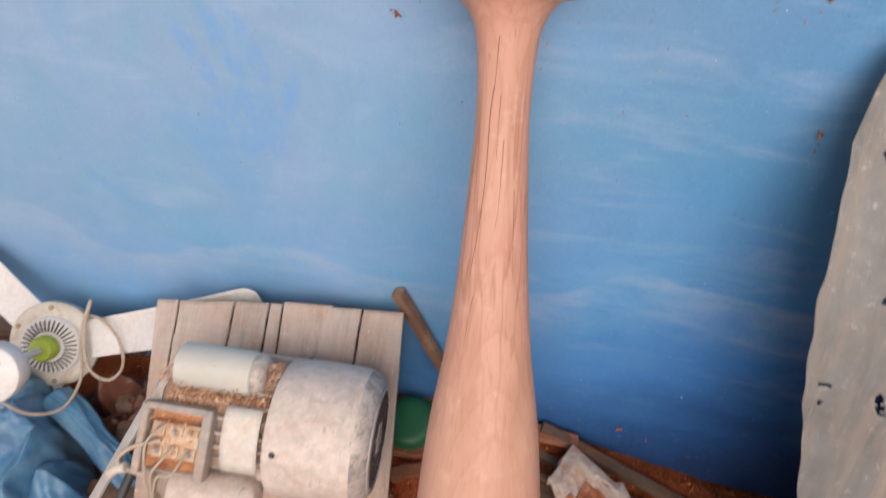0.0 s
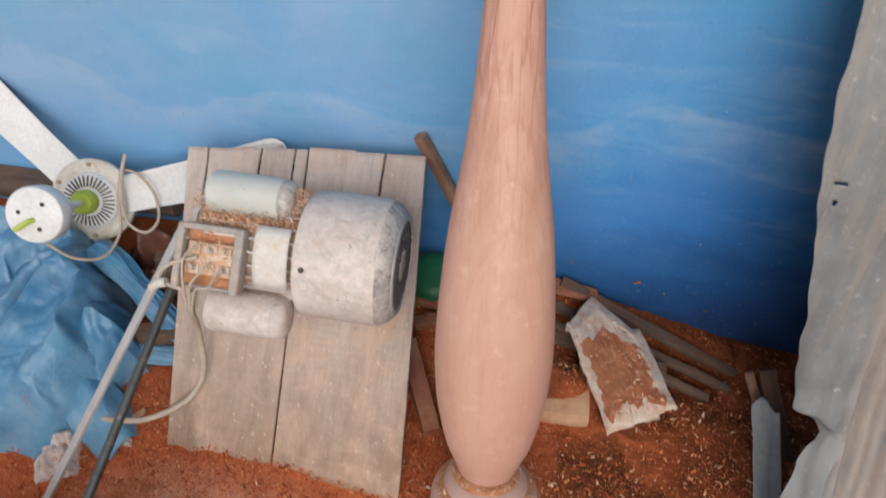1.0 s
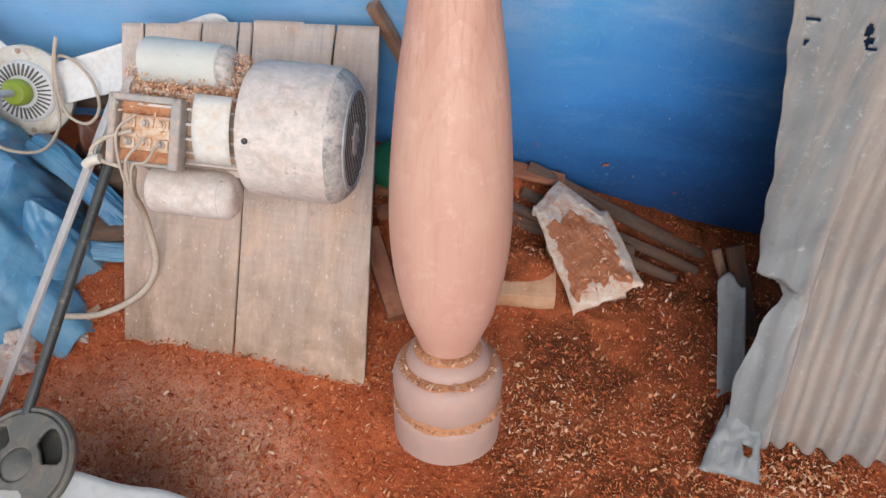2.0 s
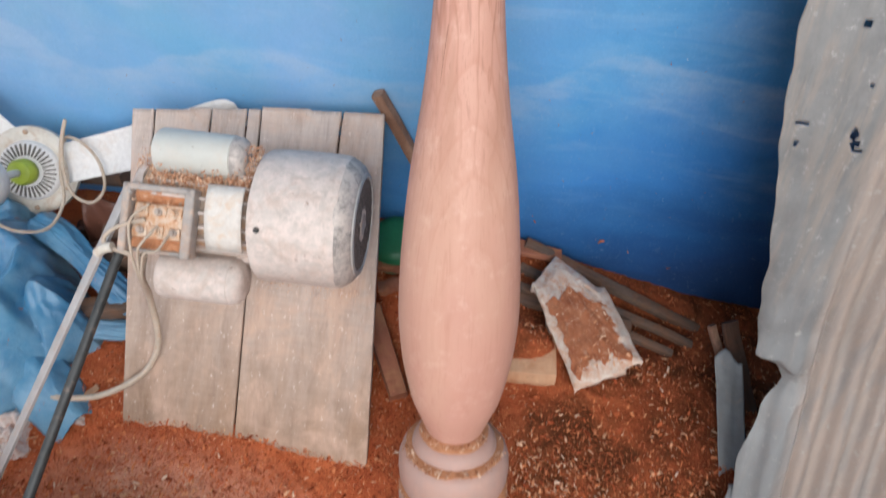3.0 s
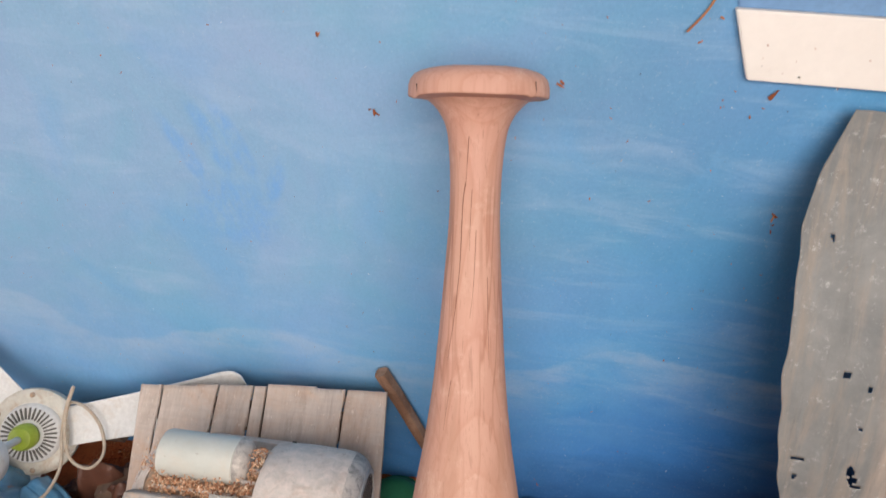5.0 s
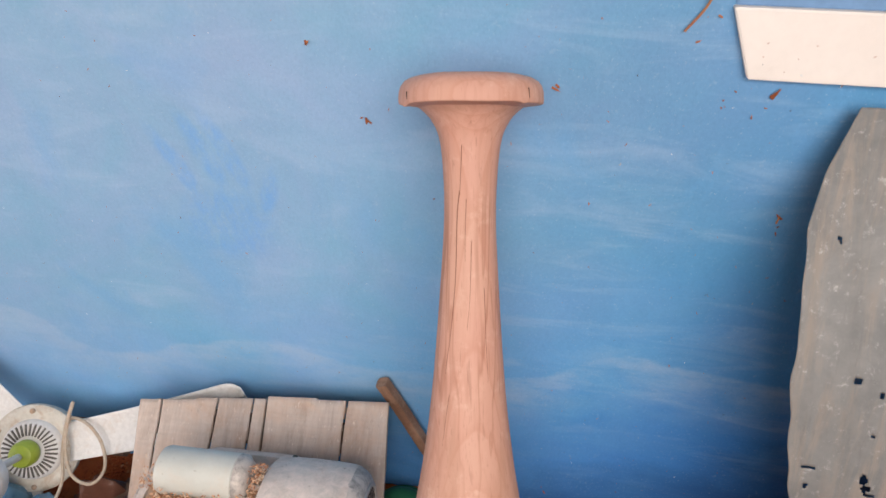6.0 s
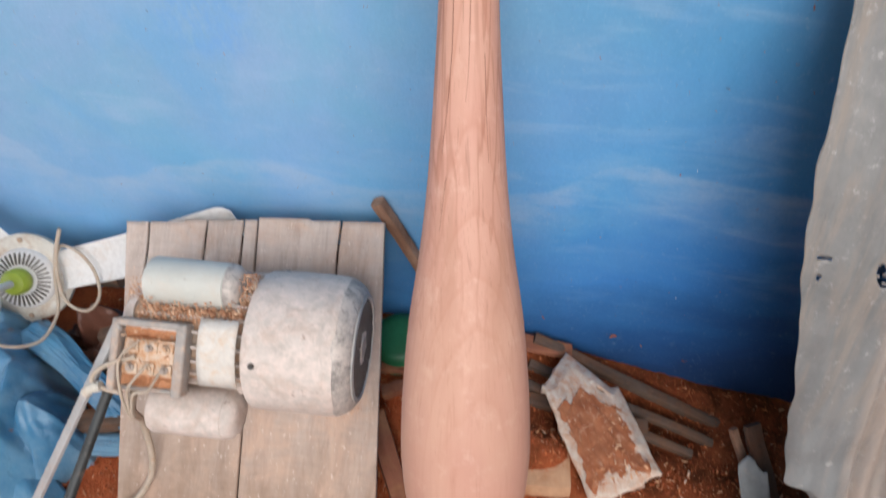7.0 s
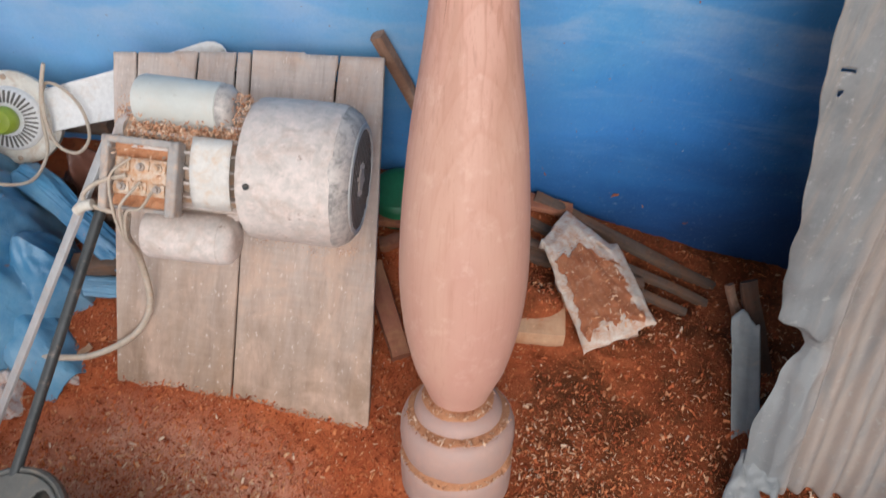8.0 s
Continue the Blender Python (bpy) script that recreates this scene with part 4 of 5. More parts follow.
    for k in range(420):
        flake(bm, Vector((rnd.uniform(-0.165, -0.12), rnd.gauss(0.215, 0.02), rnd.uniform(0.225, 0.25))), rnd, 0.0055)
    for k in range(260):
        u, v = rnd.uniform(-0.145, -0.032), rnd.uniform(0.062, 0.19)
        if abs(v - 0.129) > 0.034 or rnd.random() < 0.25:
            flake(bm, Vector((u, v, 0.270 + (0.018 if abs(v - 0.129) < 0.036 else 0))), rnd, 0.006)
    tagged(part("shaving_litter", bm, M_LITTER, m, "tan and orange shavings caught on the motor", False), kind="stuff")


motor()


def on_board(u, v, h):
    return BOARD @ Vector((u, -v, h))


def cables():
    c = thing("power_cable", pose(*on_board(-0.2, 0.1, 0.02)), "dirty white power cable running from the motor to the floor", "cable")
    inv = c.matrix_world.inverted()

    def run(name, pts, r, mt):
        bm = bmesh.new()
        tube(bm, [inv @ Vector(p) for p in pts], r, 10, 8)
        part(name, bm, mt, c)
    run("cord", [on_board(-0.12, -0.05, 0.27), on_board(-0.145, 0.0, 0.22), on_board(-0.19, 0.06, 0.09), on_board(-0.19, 0.17, 0.03), on_board(-0.225, 0.25, 0.02), on_board(-0.315, 0.31, 0.02), on_board(-0.40, 0.33, 0.014), on_board(-0.47, 0.335, 0.005)], 0.0075, M_CORD)
    for k, (u0, v0) in enumerate(((-0.105, -0.15), (-0.085, -0.11), (-0.06, -0.10))):
        run("wire", [on_board(u0, v0, 0.295), on_board(u0 - 0.025 + 0.006 * k, v0 + 0.035, 0.312), on_board(-0.125 + 0.012 * k, -0.055, 0.305), on_board(-0.128 + 0.003 * k, -0.005, 0.262), on_board(-0.14, 0.02, 0.20)], 0.0026, M_CORD)
    run("wire", [on_board(-0.11, -0.12, 0.296), on_board(-0.16, -0.10, 0.30), on_board(-0.185, -0.075, 0.298), on_board(-0.17, -0.06, 0.298), on_board(-0.13, -0.05, 0.29)], 0.0042, M_CORD)
    run("wire", [on_board(-0.165, -0.062, 0.300), on_board(-0.185, -0.055, 0.299), on_board(-0.195, -0.045, 0.297)], 0.0095, M_FANDIRTY)


cables()


def bars():
    bm = bmesh.new()
    a, b = on_board(-0.150, -0.175, 0.292), Vector((-0.90, 0.59, 0.055))
    d = (b - a)
    t = d.to_track_quat("X", "Z").to_matrix()
    box(bm, (a + b) / 2, (d.length, 0.022, 0.007), 0.001, t)
    tagged(part("flat_bar", bm, M_STEEL), "pale flat steel bar leaning on the motor", "steel bar")
    bm = bmesh.new()
    a, b = on_board(-0.165, -0.055, 0.272), Vector((-0.642, 0.540, 0.300))
    d = (b - a).normalized()
    tube(bm, [a, (a + b) / 2, b], 0.0095, 12, 4)
    tagged(part("iron_rod", bm, M_DARKSTEEL), "dark round iron rod resting on a slotted wheel", "iron rod")


bars()


def bench_and_wheel():
    t = thing("low_bench", pose(-0.66, 0.22, 0.0), "low bench under a pale grey plastic sheet", "bench")
    bm = bmesh.new()
    box(bm, (0.0, 0.0, 0.115), (0.60, 0.42, 0.30), 0.01)
    part("body", bm, M_OFFCUT, t)
    bm = bmesh.new()

    def at(u, v):
        x, y = -0.34 + 0.76 * u, -0.26 + 0.505 * v
        drop = max(0.0, x - 0.31) * 0.12
        return Vector((x + 0.02 * nz(0, y, 1, 8), y + 0.018 * nz(x, 0, 2, 7) - 0.04 * max(0, u - 0.8), 0.280 - drop + 0.012 * nz(x, y, 0, 9)))
    field(bm, 50, 40, at)
    thicken(part("plastic_sheet", bm, M_GREYSHEET, t, "pale grey plastic sheet"), 0.003)
    w = thing("slotted_wheel", pose(-0.612, 0.455, 0.285, 6, -4, 20), "dark iron wheel with slots lying on the bench edge", "wheel")
    bm = bmesh.new()

    def disc(u, v):
        a, q = 2 * math.pi * u, 0.030 + 0.062 * v
        return Vector((q * math.cos(a), q * math.sin(a), 0.004))

    def web(u, v):
        a, q = 2 * math.pi * u, 0.030 + 0.062 * v
        near = min(abs((a - radians(k) + math.pi) % (2 * math.pi) - math.pi) for k in (18, 138, 258))
        return (near / 0.50) ** 4 + ((q - 0.064) / 0.021) ** 4 > 1
    field(bm, 144, 24, disc, web)
    bmesh.ops.remove_doubles(bm, verts=bm.verts, dist=0.00005)
    thicken(part("slotted_disc", bm, M_WHEEL, w, sheet=True), 0.010)
    bm = bmesh.new()
    lathe(bm, [(0.088, -0.006), (0.100, -0.008), (0.104, -0.002), (0.104, 0.010), (0.100, 0.014), (0.092, 0.010), (0.088, 0.004), (0.088, -0.006)], steps=64)
    part("rim", bm, M_WHEEL, w)
    bm = bmesh.new()
    lathe(bm, [(0.0, -0.006), (0.034, -0.006), (0.034, 0.008), (0.026, 0.012), (0.018, 0.018), (0.0, 0.018)], steps=32)
    part("hub", bm, M_WHEEL, w)


bench_and_wheel()


# ---- ceiling fan taken down and propped on the wall ----
def ceiling_fan():
    axis = Vector((0.207, -0.760, 0.615)).normalized()
    e1 = Vector((0.94, 0.28, 0.20))
    e1 = (e1 - axis * e1.dot(axis)).normalized()
    e2 = axis.cross(e1)
    m = Matrix((e1, e2, axis)).transposed().to_4x4()
    m.translation = Vector((-1.125, 1.345, 0.290))
    f = thing("ceiling_fan", m, "white ceiling fan taken down and propped against the wall", "ceiling fan")
    bm = bmesh.new()
    lathe(bm, [(0.0, -0.055), (0.05, -0.055), (0.085, -0.045), (0.110, -0.02), (0.117, 0.0), (0.116, 0.012), (0.108, 0.018), (0.095, 0.019), (0.0, 0.019)], steps=64)
    body = part("motor_housing", bm, M_FANDIRTY, f, "cream motor housing with screws round its edge")
    for k in range(6):
        a = math.pi / 3 * k + 0.3
        bm = bmesh.new()
        lathe(bm, [(0.007, 0.017), (0.007, 0.021), (0.004, 0.023), (0.0, 0.023)], Matrix.Translation((0.101 * math.cos(a), 0.101 * math.sin(a), 0)), 10)
        part("screw", bm, M_IRON, body)
    bm = bmesh.new()
    lathe(bm, [(0.0, 0.018), (0.080, 0.018), (0.078, 0.026), (0.070, 0.034), (0.030, 0.042), (0.0, 0.042)], steps=56)
    dome = part("vent_dome", bm, M_FANWHITE, f)
    # grey bars on the dome stand for open slots, shade in their colour
    for k in range(34):
        a = 2 * math.pi * k / 34
        bm = bmesh.new()
        box(bm, (0.056 * math.cos(a), 0.056 * math.sin(a), 0.0375), (0.030, 0.0042, 0.004), 0.0, Matrix.Rotation(a, 3, "Z") @ Matrix.Rotation(radians(11), 3, "Y"))
        part("vent_slot", bm, M_SLOTSHADE, dome)
    bm = bmesh.new()
    lathe(bm, [(0.0, 0.040), (0.028, 0.040), (0.034, 0.048), (0.034, 0.068), (0.028, 0.080), (0.015, 0.086), (0.0, 0.086)], steps=28)
    part("collar", bm, M_LIME, f, "lime green plastic collar")
    bm = bmesh.new()
    tube(bm, [(0, 0, 0.07), (0.0, 0.0, 0.16), (0.0, 0.0, 0.265)], 0.0095, 14, 4)
    part("down_rod", bm, M_FANWHITE, f)
    bm = bmesh.new()
    lathe(bm, [(0.030, 0.222), (0.060, 0.226), (0.069, 0.238), (0.071, 0.272), (0.068, 0.282), (0.062, 0.2855), (0.0, 0.2855)], steps=48)
    can = part("canopy", bm, M_FANWHITE, f, "white round canopy cup")
    # dark discs drawn as the canopy's holes, inner shade as colour
    for a in (0.6, 2.7, 4.8):
        bm = bmesh.new()
        lathe(bm, [(0.0055, 0.285), (0.0055, 0.2862), (0.0, 0.2862)], Matrix.Translation((0.036 * math.cos(a), 0.036 * math.sin(a), 0)), 10)
        part("hole", bm, M_DARK, can)
    bm = bmesh.new()
    tube(bm, [(-0.004, -0.01, 0.284), (-0.010, -0.012, 0.298), (-0.025, -0.018, 0.302), (-0.045, -0.024, 0.300)], 0.006, 10)
    part("lead", bm, M_LIME, f)
    for k in range(3):
        a = radians((-1.6, 119, 238)[k])
        r = Matrix.Rotation(a, 4, "Z") @ Matrix.Rotation(radians((-15.5, 0, 0)[k]), 4, "Y")
        bm = bmesh.new()

        def at(u, v):
            x = 0.098 + (0.545, 0.43, 0.43)[k] * u
            half = 0.052 + 0.020 * u * u
            e = max(0.0, u - 0.86) / 0.14
            half *= math.sqrt(max(0.012, 1 - e ** 2.6))
            y = (2 * v - 1) * half + 0.012 * u
            return r @ Vector((x, y, -0.012 + 0.012 * (2 * v - 1) ** 2 - 0.10 * y * 0.4 + 0.004))
        field(bm, 30, 12, at)
        blade = part("blade", bm, M_FANWHITE, f)
        thicken(blade, 0.003)
    # loose cord looped over the housing
    bm = bmesh.new()
    tube(bm, [(-0.03, -0.065, 0.240), (0.00, -0.130, 0.19), (0.045, -0.150, 0.13), (0.075, -0.10, 0.07), (0.085, -0.02, 0.045), (0.115, 0.045, 0.055), (0.150, 0.090, 0.075), (0.158, 0.098, 0.078), (0.128, 0.050, 0.07),
              (0.098, -0.02, 0.055), (0.105, -0.085, 0.065), (0.150, -0.115, 0.075), (0.195, -0.085, 0.080), (0.205, -0.02, 0.082), (0.180, 0.035, 0.074), (0.140, 0.060, 0.060), (0.112, 0.045, 0.044)], 0.0042, 8, 10)
    part("loose_cord", bm, M_CORD, f, "dirty white cord looped over the fan")


ceiling_fan()


# ---- heap of blue plastic ----
def tarp():
    t = thing("plastic_tarp", pose(-1.1, 0.95, 0.0), "crumpled dirty blue plastic tarp heaped on the sawdust", "tarp")
    inv = t.matrix_world.inverted()

    def drape(x, y, k, f, p=0.8):
        """Rounded folds with sharp valleys."""
        return abs(nz(x, y, k, f)) ** p

    def at(u, v):
        x, y = -1.75 + 1.02 * u, 0.58 + 0.82 * v
        front = min(1.0, max(0.0, (y - 0.655 - 0.07 * nz(x, 0, 3, 5) + 0.10 * max(0, x + 0.95)) / 0.17))
        right = min(1.0, max(0.0, (-0.845 - x - 0.95 * max(0, y - 1.02) - 0.55 * max(0, 0.98 - y) + 0.07 * nz(0, y, 4, 6)) / 0.11))
        back = min(1.0, max(0.0, (1.33 - y) / 0.10))
        env = (front * front * (3 - 2 * front)) * (right ** 0.6) * back
        th, rr = math.atan2(x + 1.02, 1.42 - y), math.hypot(x + 1.02, 1.42 - y)
        fold = 0.115 * drape(th * 2.4, rr * 0.7, 1, 1.7, 0.85) + 0.045 * drape(th * 5.0, rr * 1.4, 5, 1.6, 0.9) + 0.016 * drape(x, y, 7, 11) + 0.005 * drape(x, y, 9, 30)
        h = env * (0.085 + 0.135 * min(1, max(0, (y - 0.72) / 0.42)) + fold)
        x2 = x + 0.035 * nz(x, y, 9, 8) + 0.012 * nz(x, y, 2, 24)
        y2 = y + 0.045 * nz(x, y, 11, 8)
        return inv @ Vector((x2, min(1.40, y2), ground_z(x2, y2) - 0.014 + h))
    bm = bmesh.new()
    field(bm, 210, 170, at)
    part("crumpled_sheet", bm, M_TARP, t)
    # loose folds that trail away from the heap
    for seed, wide, pts in ((1, 0.042, ((-1.075, 1.225, 0.235), (-1.0, 1.195, 0.225), (-0.90, 1.140, 0.205), (-0.82, 1.100, 0.150), (-0.75, 1.07, 0.105), (-0.70, 1.05, 0.08))),
                            (2, 0.036, ((-1.05, 0.955, 0.135), (-0.95, 0.985, 0.115), (-0.86, 1.01, 0.100), (-0.77, 1.025, 0.092), (-0.69, 1.035, 0.085))),
                            (3, 0.085, ((-1.02, 0.93, 0.11), (-0.94, 0.865, 0.105), (-0.86, 0.815, 0.085), (-0.79, 0.775, 0.055)))):
        line = smooth_line(pts, 10)
        bm = bmesh.new()

        def trail(u, v):
            k = u * (len(line) - 1)
            i = min(int(k), len(line) - 2)
            p, d = line[i].lerp(line[i + 1], k - i), (line[i + 1] - line[i]).normalized()
            side = d.cross(Vector((0, 0, 1))).normalized()
            q = 2 * v - 1
            w = wide * (1 - 0.30 * u) * (1 + 0.3 * nz(u, seed, 0, 4))
            rise = 0.6 * w * (1 - q * q) - 0.4 * w + 0.35 * w * drape(q * 0.6, u * 0.4, seed, 2.6) + 0.004 * nz(u, q, seed, 9)
            return inv @ (p - side * q * w + Vector((0, 0, rise)))
        field(bm, 50, 22, trail)
        fold = part("trailing_fold", bm, M_TARP, t, sheet=True)
        thicken(fold, 0.002)


tarp()


def crumple(name, centre, size, height, material, label, category, seed, turn=0.0, ragged=0.15):
    """A small crumpled sheet lying on the ground."""
    bm = bmesh.new()
    r = Matrix.Rotation(radians(turn), 3, "Z")

    def at(u, v):
        a, q = 2 * u - 1, 2 * v - 1
        k = 1 + ragged * nz(a * 1.3, q * 1.3, seed, 2)
        p = r @ Vector((a * size[0] * k, q * size[1] * k, 0))
        z = height * (0.5 + abs(nz(a, q, seed, 2.0)) + 0.22 * nz(a, q, seed + 3, 5)) * max(0.12, 1 - max(abs(a), abs(q)) ** 3)
        return Vector((centre[0] + p.x, centre[1] + p.y, ground_z(centre[0] + p.x, centre[1] + p.y) + z))
    field(bm, 64, 54, at)
    ob = part(name, bm, material)
    thicken(ob, 0.002)
    return tagged(ob, label, category)


crumple("rag", (-0.955, 0.735), (0.055, 0.075), 0.05, M_RAG, "crumpled pale pinkish rag beside the blue tarp", "rag", 3, 20)
crumple("paper_scrap", (-0.835, 0.79), (0.05, 0.025), 0.03, M_RAG, "torn scrap of pale paper on the sawdust", "paper", 8, 15)


# ---- corrugated sheet leaning on the wall ----
def between(v, pairs):
    """Straight steps through (position, value) pairs, in rising order."""
    for (a, p), (b, q) in zip(pairs, pairs[1:]):
        if v <= b:
            return p + (q - p) * (max(v, a) - a) / (b - a)
    return pairs[-1][1]


def sheet_left(z):
    """The torn left edge."""
    return between(z, ((0.0, 0.735), (0.07, 0.724), (0.17, 0.708), (0.28, 0.719), (0.33, 0.736), (0.352, 0.738), (0.372, 0.722), (0.392, 0.673), (0.60, 0.626), (0.80, 0.570), (0.93, 0.543), (1.17, 0.529), (1.205, 0.534), (1.33, 0.571)))


def sheet_y(z):
    """The sheet's lean: flatter at its foot and head."""
    return sum(between(z + d, ((0.0, 0.845), (0.05, 0.87), (0.395, 1.06), (0.83, 1.205), (1.0, 1.275), (1.31, 1.478))) for d in (-0.06, -0.03, 0, 0.03, 0.06)) / 5


def crease_x(z):
    """The long crease between the flattened margin and the ribs."""
    return between(z, ((0.0, 0.826), (0.31, 0.788), (0.50, 0.759), (0.71, 0.735), (1.33, 0.66)))


# rusted holes and a torn slit: x, z and half sizes
HOLES = ((0.633, 0.981, 0.007, 0.0065), (0.668, 0.968, 0.003, 0.004), (0.667, 0.905, 0.003, 0.003), (0.575, 1.161, 0.003, 0.004), (0.593, 0.834, 0.010, 0.003),
         (0.597, 0.802, 0.004, 0.004), (0.673, 0.832, 0.005, 0.010), (0.679, 0.818, 0.007, 0.006), (0.688, 0.808, 0.008, 0.004))


def corrugated_sheet():
    bm = bmesh.new()

    def at(u, v):
        z = 1.33 - 1.31 * v
        xl = sheet_left(z) + 0.006 * nz(0, z, 2, 18)
        x = 0.55 + 1.07 * u + (xl - 0.55) * max(0.0, 1 - 2 * u) ** 2
        xc = crease_x(z)
        low = min(1.0, max(0.0, (0.75 - z) / 0.35))
        ribbed = min(1.0, max(0.0, (x - xc) / 0.03))
        amp = (0.0030 + 0.0085 * v) * (0.40 + 0.60 * ribbed)
        s = math.sin(2 * math.pi * (x - xc - 0.012 - 0.004 * nz(x, z, 12, 4)) / 0.0605)
        w = amp * s * (1.22 - 0.22 * s * s)
        # the flattened margin is bent forward over the first rib
        fold = low * 0.020 * (1 - min(1.0, max(0.0, (x - xc) / 0.010))) * min(1.0, max(0.0, (x - xl) / 0.05))
        dent = 0.006 * nz(x, z, 4, 5) + 0.003 * nz(x, z, 6, 14) + low * (1 - ribbed) * (0.008 * nz(x, z, 9, 16) + 0.006 * abs(nz(x * 2, z * 0.6, 3, 14)))
        y = sheet_y(z) - 0.03 * (x - 0.6) - w - fold + dent
        return Vector((x, min(y, WY - 0.012), z + ground_z(x, 0.85) * v * 0.8 + 0.006 * nz(x, 0, 8, 20) * v))

    def keep(u, v):
        z = 1.33 - 1.31 * v
        x = 0.55 + 1.07 * u + (sheet_left(z) - 0.55) * max(0.0, 1 - 2 * u) ** 2
        for hx, hz, rx, rz in HOLES:
            if ((x - hx) / rx) ** 2 + ((z - hz) / rz) ** 2 < 1 + 0.5 * nz(x, z, 1, 120):
                return False
        return True
    field(bm, 380, 300, at, keep)
    ob = part("corrugated_sheet", bm, M_ZINC)
    thicken(ob, 0.0012)
    tagged(ob, "weathered grey corrugated metal sheet leaning against the wall", "metal sheet")


corrugated_sheet()


def bent_offcuts():
    bm = bmesh.new()

    def lip(u, v):
        x = 0.672 + 0.125 * u + 0.05 * v * (1 - u)
        y = 0.760 + 0.14 * v - 0.012 * u
        return Vector((x + 0.006 * nz(u, v, 1, 4), y + 0.006 * nz(u, v, 3, 4), ground_z(x, y) + 0.022 + 0.045 * v + 0.014 * abs(nz(u, v, 2, 4)) + 0.02 * u * (1 - v)))
    field(bm, 22, 18, lip, lambda u, v: ((u - 0.72) / 0.10) ** 2 + ((v - 0.42) / 0.08) ** 2 > 1)
    ob = part("bent_sheet_scrap", bm, M_ZINC)
    thicken(ob, 0.0015)
    tagged(ob, "torn and bent scrap of grey sheet metal", "metal scrap")
    bm = bmesh.new()

    def strip(u, v):
        v *= 0.96 + 0.035 * math.sin(5 * u) + 0.03 * nz(u, 0, 3, 7)
        z = -0.03 + 0.150 * v
        x = 0.704 + 0.064 * u + 0.030 * (1 - v) + 0.004 * nz(u, v, 1, 5)
        return Vector((x, 0.86 + 0.355 * v + 0.006 * math.sin(3 * u) + 0.006 * nz(u, v, 5, 3), z + (0.004 * math.sin(5.2 * u) + 0.010 * u) * v * v))
    field(bm, 20, 40, strip)
    ob = part("metal_strip", bm, M_GALV)
    thicken(ob, 0.0015)
    tagged(ob, "narrow grey metal strip standing in the sawdust", "metal strip")


bent_offcuts()


# ---- timber along the wall ----
def timber(name, a, b, w, h, material, label, seed, group="timber along the wall", category="timber"):
    """A rough stick or plank from a to b, slightly bowed and tapered."""
    a, b = Vector(a), Vector(b)
    d = b - a
    x = d.normalized()
    y = Vector((0, 0, 1)).cross(x).normalized()
    z = x.cross(y)
    m = Matrix((y, x, z)).transposed().to_4x4()
    m.translation = (a + b) / 2
    bm = bmesh.new()
    n = 14
    rings = []
    for k in range(n + 1):
        t = k / n
        c = Vector((0.006 * nz(t, 0, seed, 3), (t - 0.5) * d.length, 0.004 * nz(t, 2, seed, 3)))
        s = 1 - 0.12 * t + 0.05 * nz(t, 5, seed, 6)
        ring = []
        for j in range(12):
            ang = 2 * math.pi * j / 12 + 0.26
            cx, cz = math.cos(ang), math.sin(ang)
            f = 1 / max(abs(cx), abs(cz)) ** 0.55
            ring.append(bm.verts.new(c + Vector((cx * f * w / 2 * s, 0.004 * nz(j, t, seed, 2), cz * f * h / 2 * s))))
        if rings:
            for j in range(12):
                bm.faces.new((rings[-1][j], rings[-1][(j + 1) % 12], ring[(j + 1) % 12], ring[j]))
        rings.append(ring)
    bm.faces.new(rings[0])
    bm.faces.new(rings[-1])
    ob = part(name, bm, material)
    ob.matrix_world = m
    return tagged(ob, label, category, group)


OLD = "grey-brown weathered timber stick lying along the wall"
timber("timber_stick", (0.205, 1.470, 0.118), (0.735, 1.385, -0.060), 0.034, 0.032, M_OFFCUT, OLD, 1)
timber("timber_stick", (0.20, 1.415, 0.078), (0.70, 1.315, -0.035), 0.027, 0.027, M_OFFCUT, OLD, 2)
timber("timber_stick", (0.14, 1.37, 0.085), (0.64, 1.27, -0.02), 0.026, 0.026, M_OFFCUT, OLD, 3)
timber("timber_stick", (0.06, 1.455, 0.140), (0.31, 1.46, 0.092), 0.055, 0.022, M_REDWOOD, "reddish timber stick lying along the wall", 4)
timber("timber_stick", (0.12, 1.32, 0.075), (0.52, 1.31, 0.020), 0.040, 0.026, M_OFFCUT, OLD, 5)
timber("timber_block", (0.03, 1.125, 0.052), (0.318, 1.150, 0.058), 0.15, 0.085, M_PALEWOOD, "pale sawn timber block half buried in sawdust", 6, "", "timber")
timber("timber_offcut", (-0.175, 1.20, 0.085), (-0.055, 0.985, 0.045), 0.055, 0.06, M_REDWOOD, "reddish timber offcut beside the board", 7, "", "timber")
timber("timber_offcut", (0.800, 1.13, -0.03), (0.700, 1.285, 0.125), 0.022, 0.020, M_STICK, "brown timber offcut standing behind the metal strip", 8, "", "timber")
timber("timber_offcut", (0.83, 1.12, -0.03), (0.745, 1.30, 0.13), 0.05, 0.022, M_BROWNWOOD, "brown timber offcut behind the corrugated sheet", 9, "", "timber")
SCRAP = "short reddish timber scrap lying behind the board"
for k, (a, b, w) in enumerate((((-0.19, 1.335, 0.105), (-0.06, 1.345, 0.115), 0.05), ((-0.18, 1.395, 0.120), (-0.03, 1.375, 0.130), 0.04), ((-0.17, 1.265, 0.09), (-0.09, 1.29, 0.105), 0.04))):
    timber("timber_scrap", a, b, w, 0.03, (M_REDWOOD, M_STICK, M_REDWOOD)[k], SCRAP, 40 + k, "scraps behind the board", "timber")
timber("wood_scrap", (-0.812, 0.825, 0.062), (-0.780, 0.868, 0.078), 0.020, 0.005, M_PALEWOOD, "curled brown wood scrap on the sawdust", 50, "", "wood scrap")
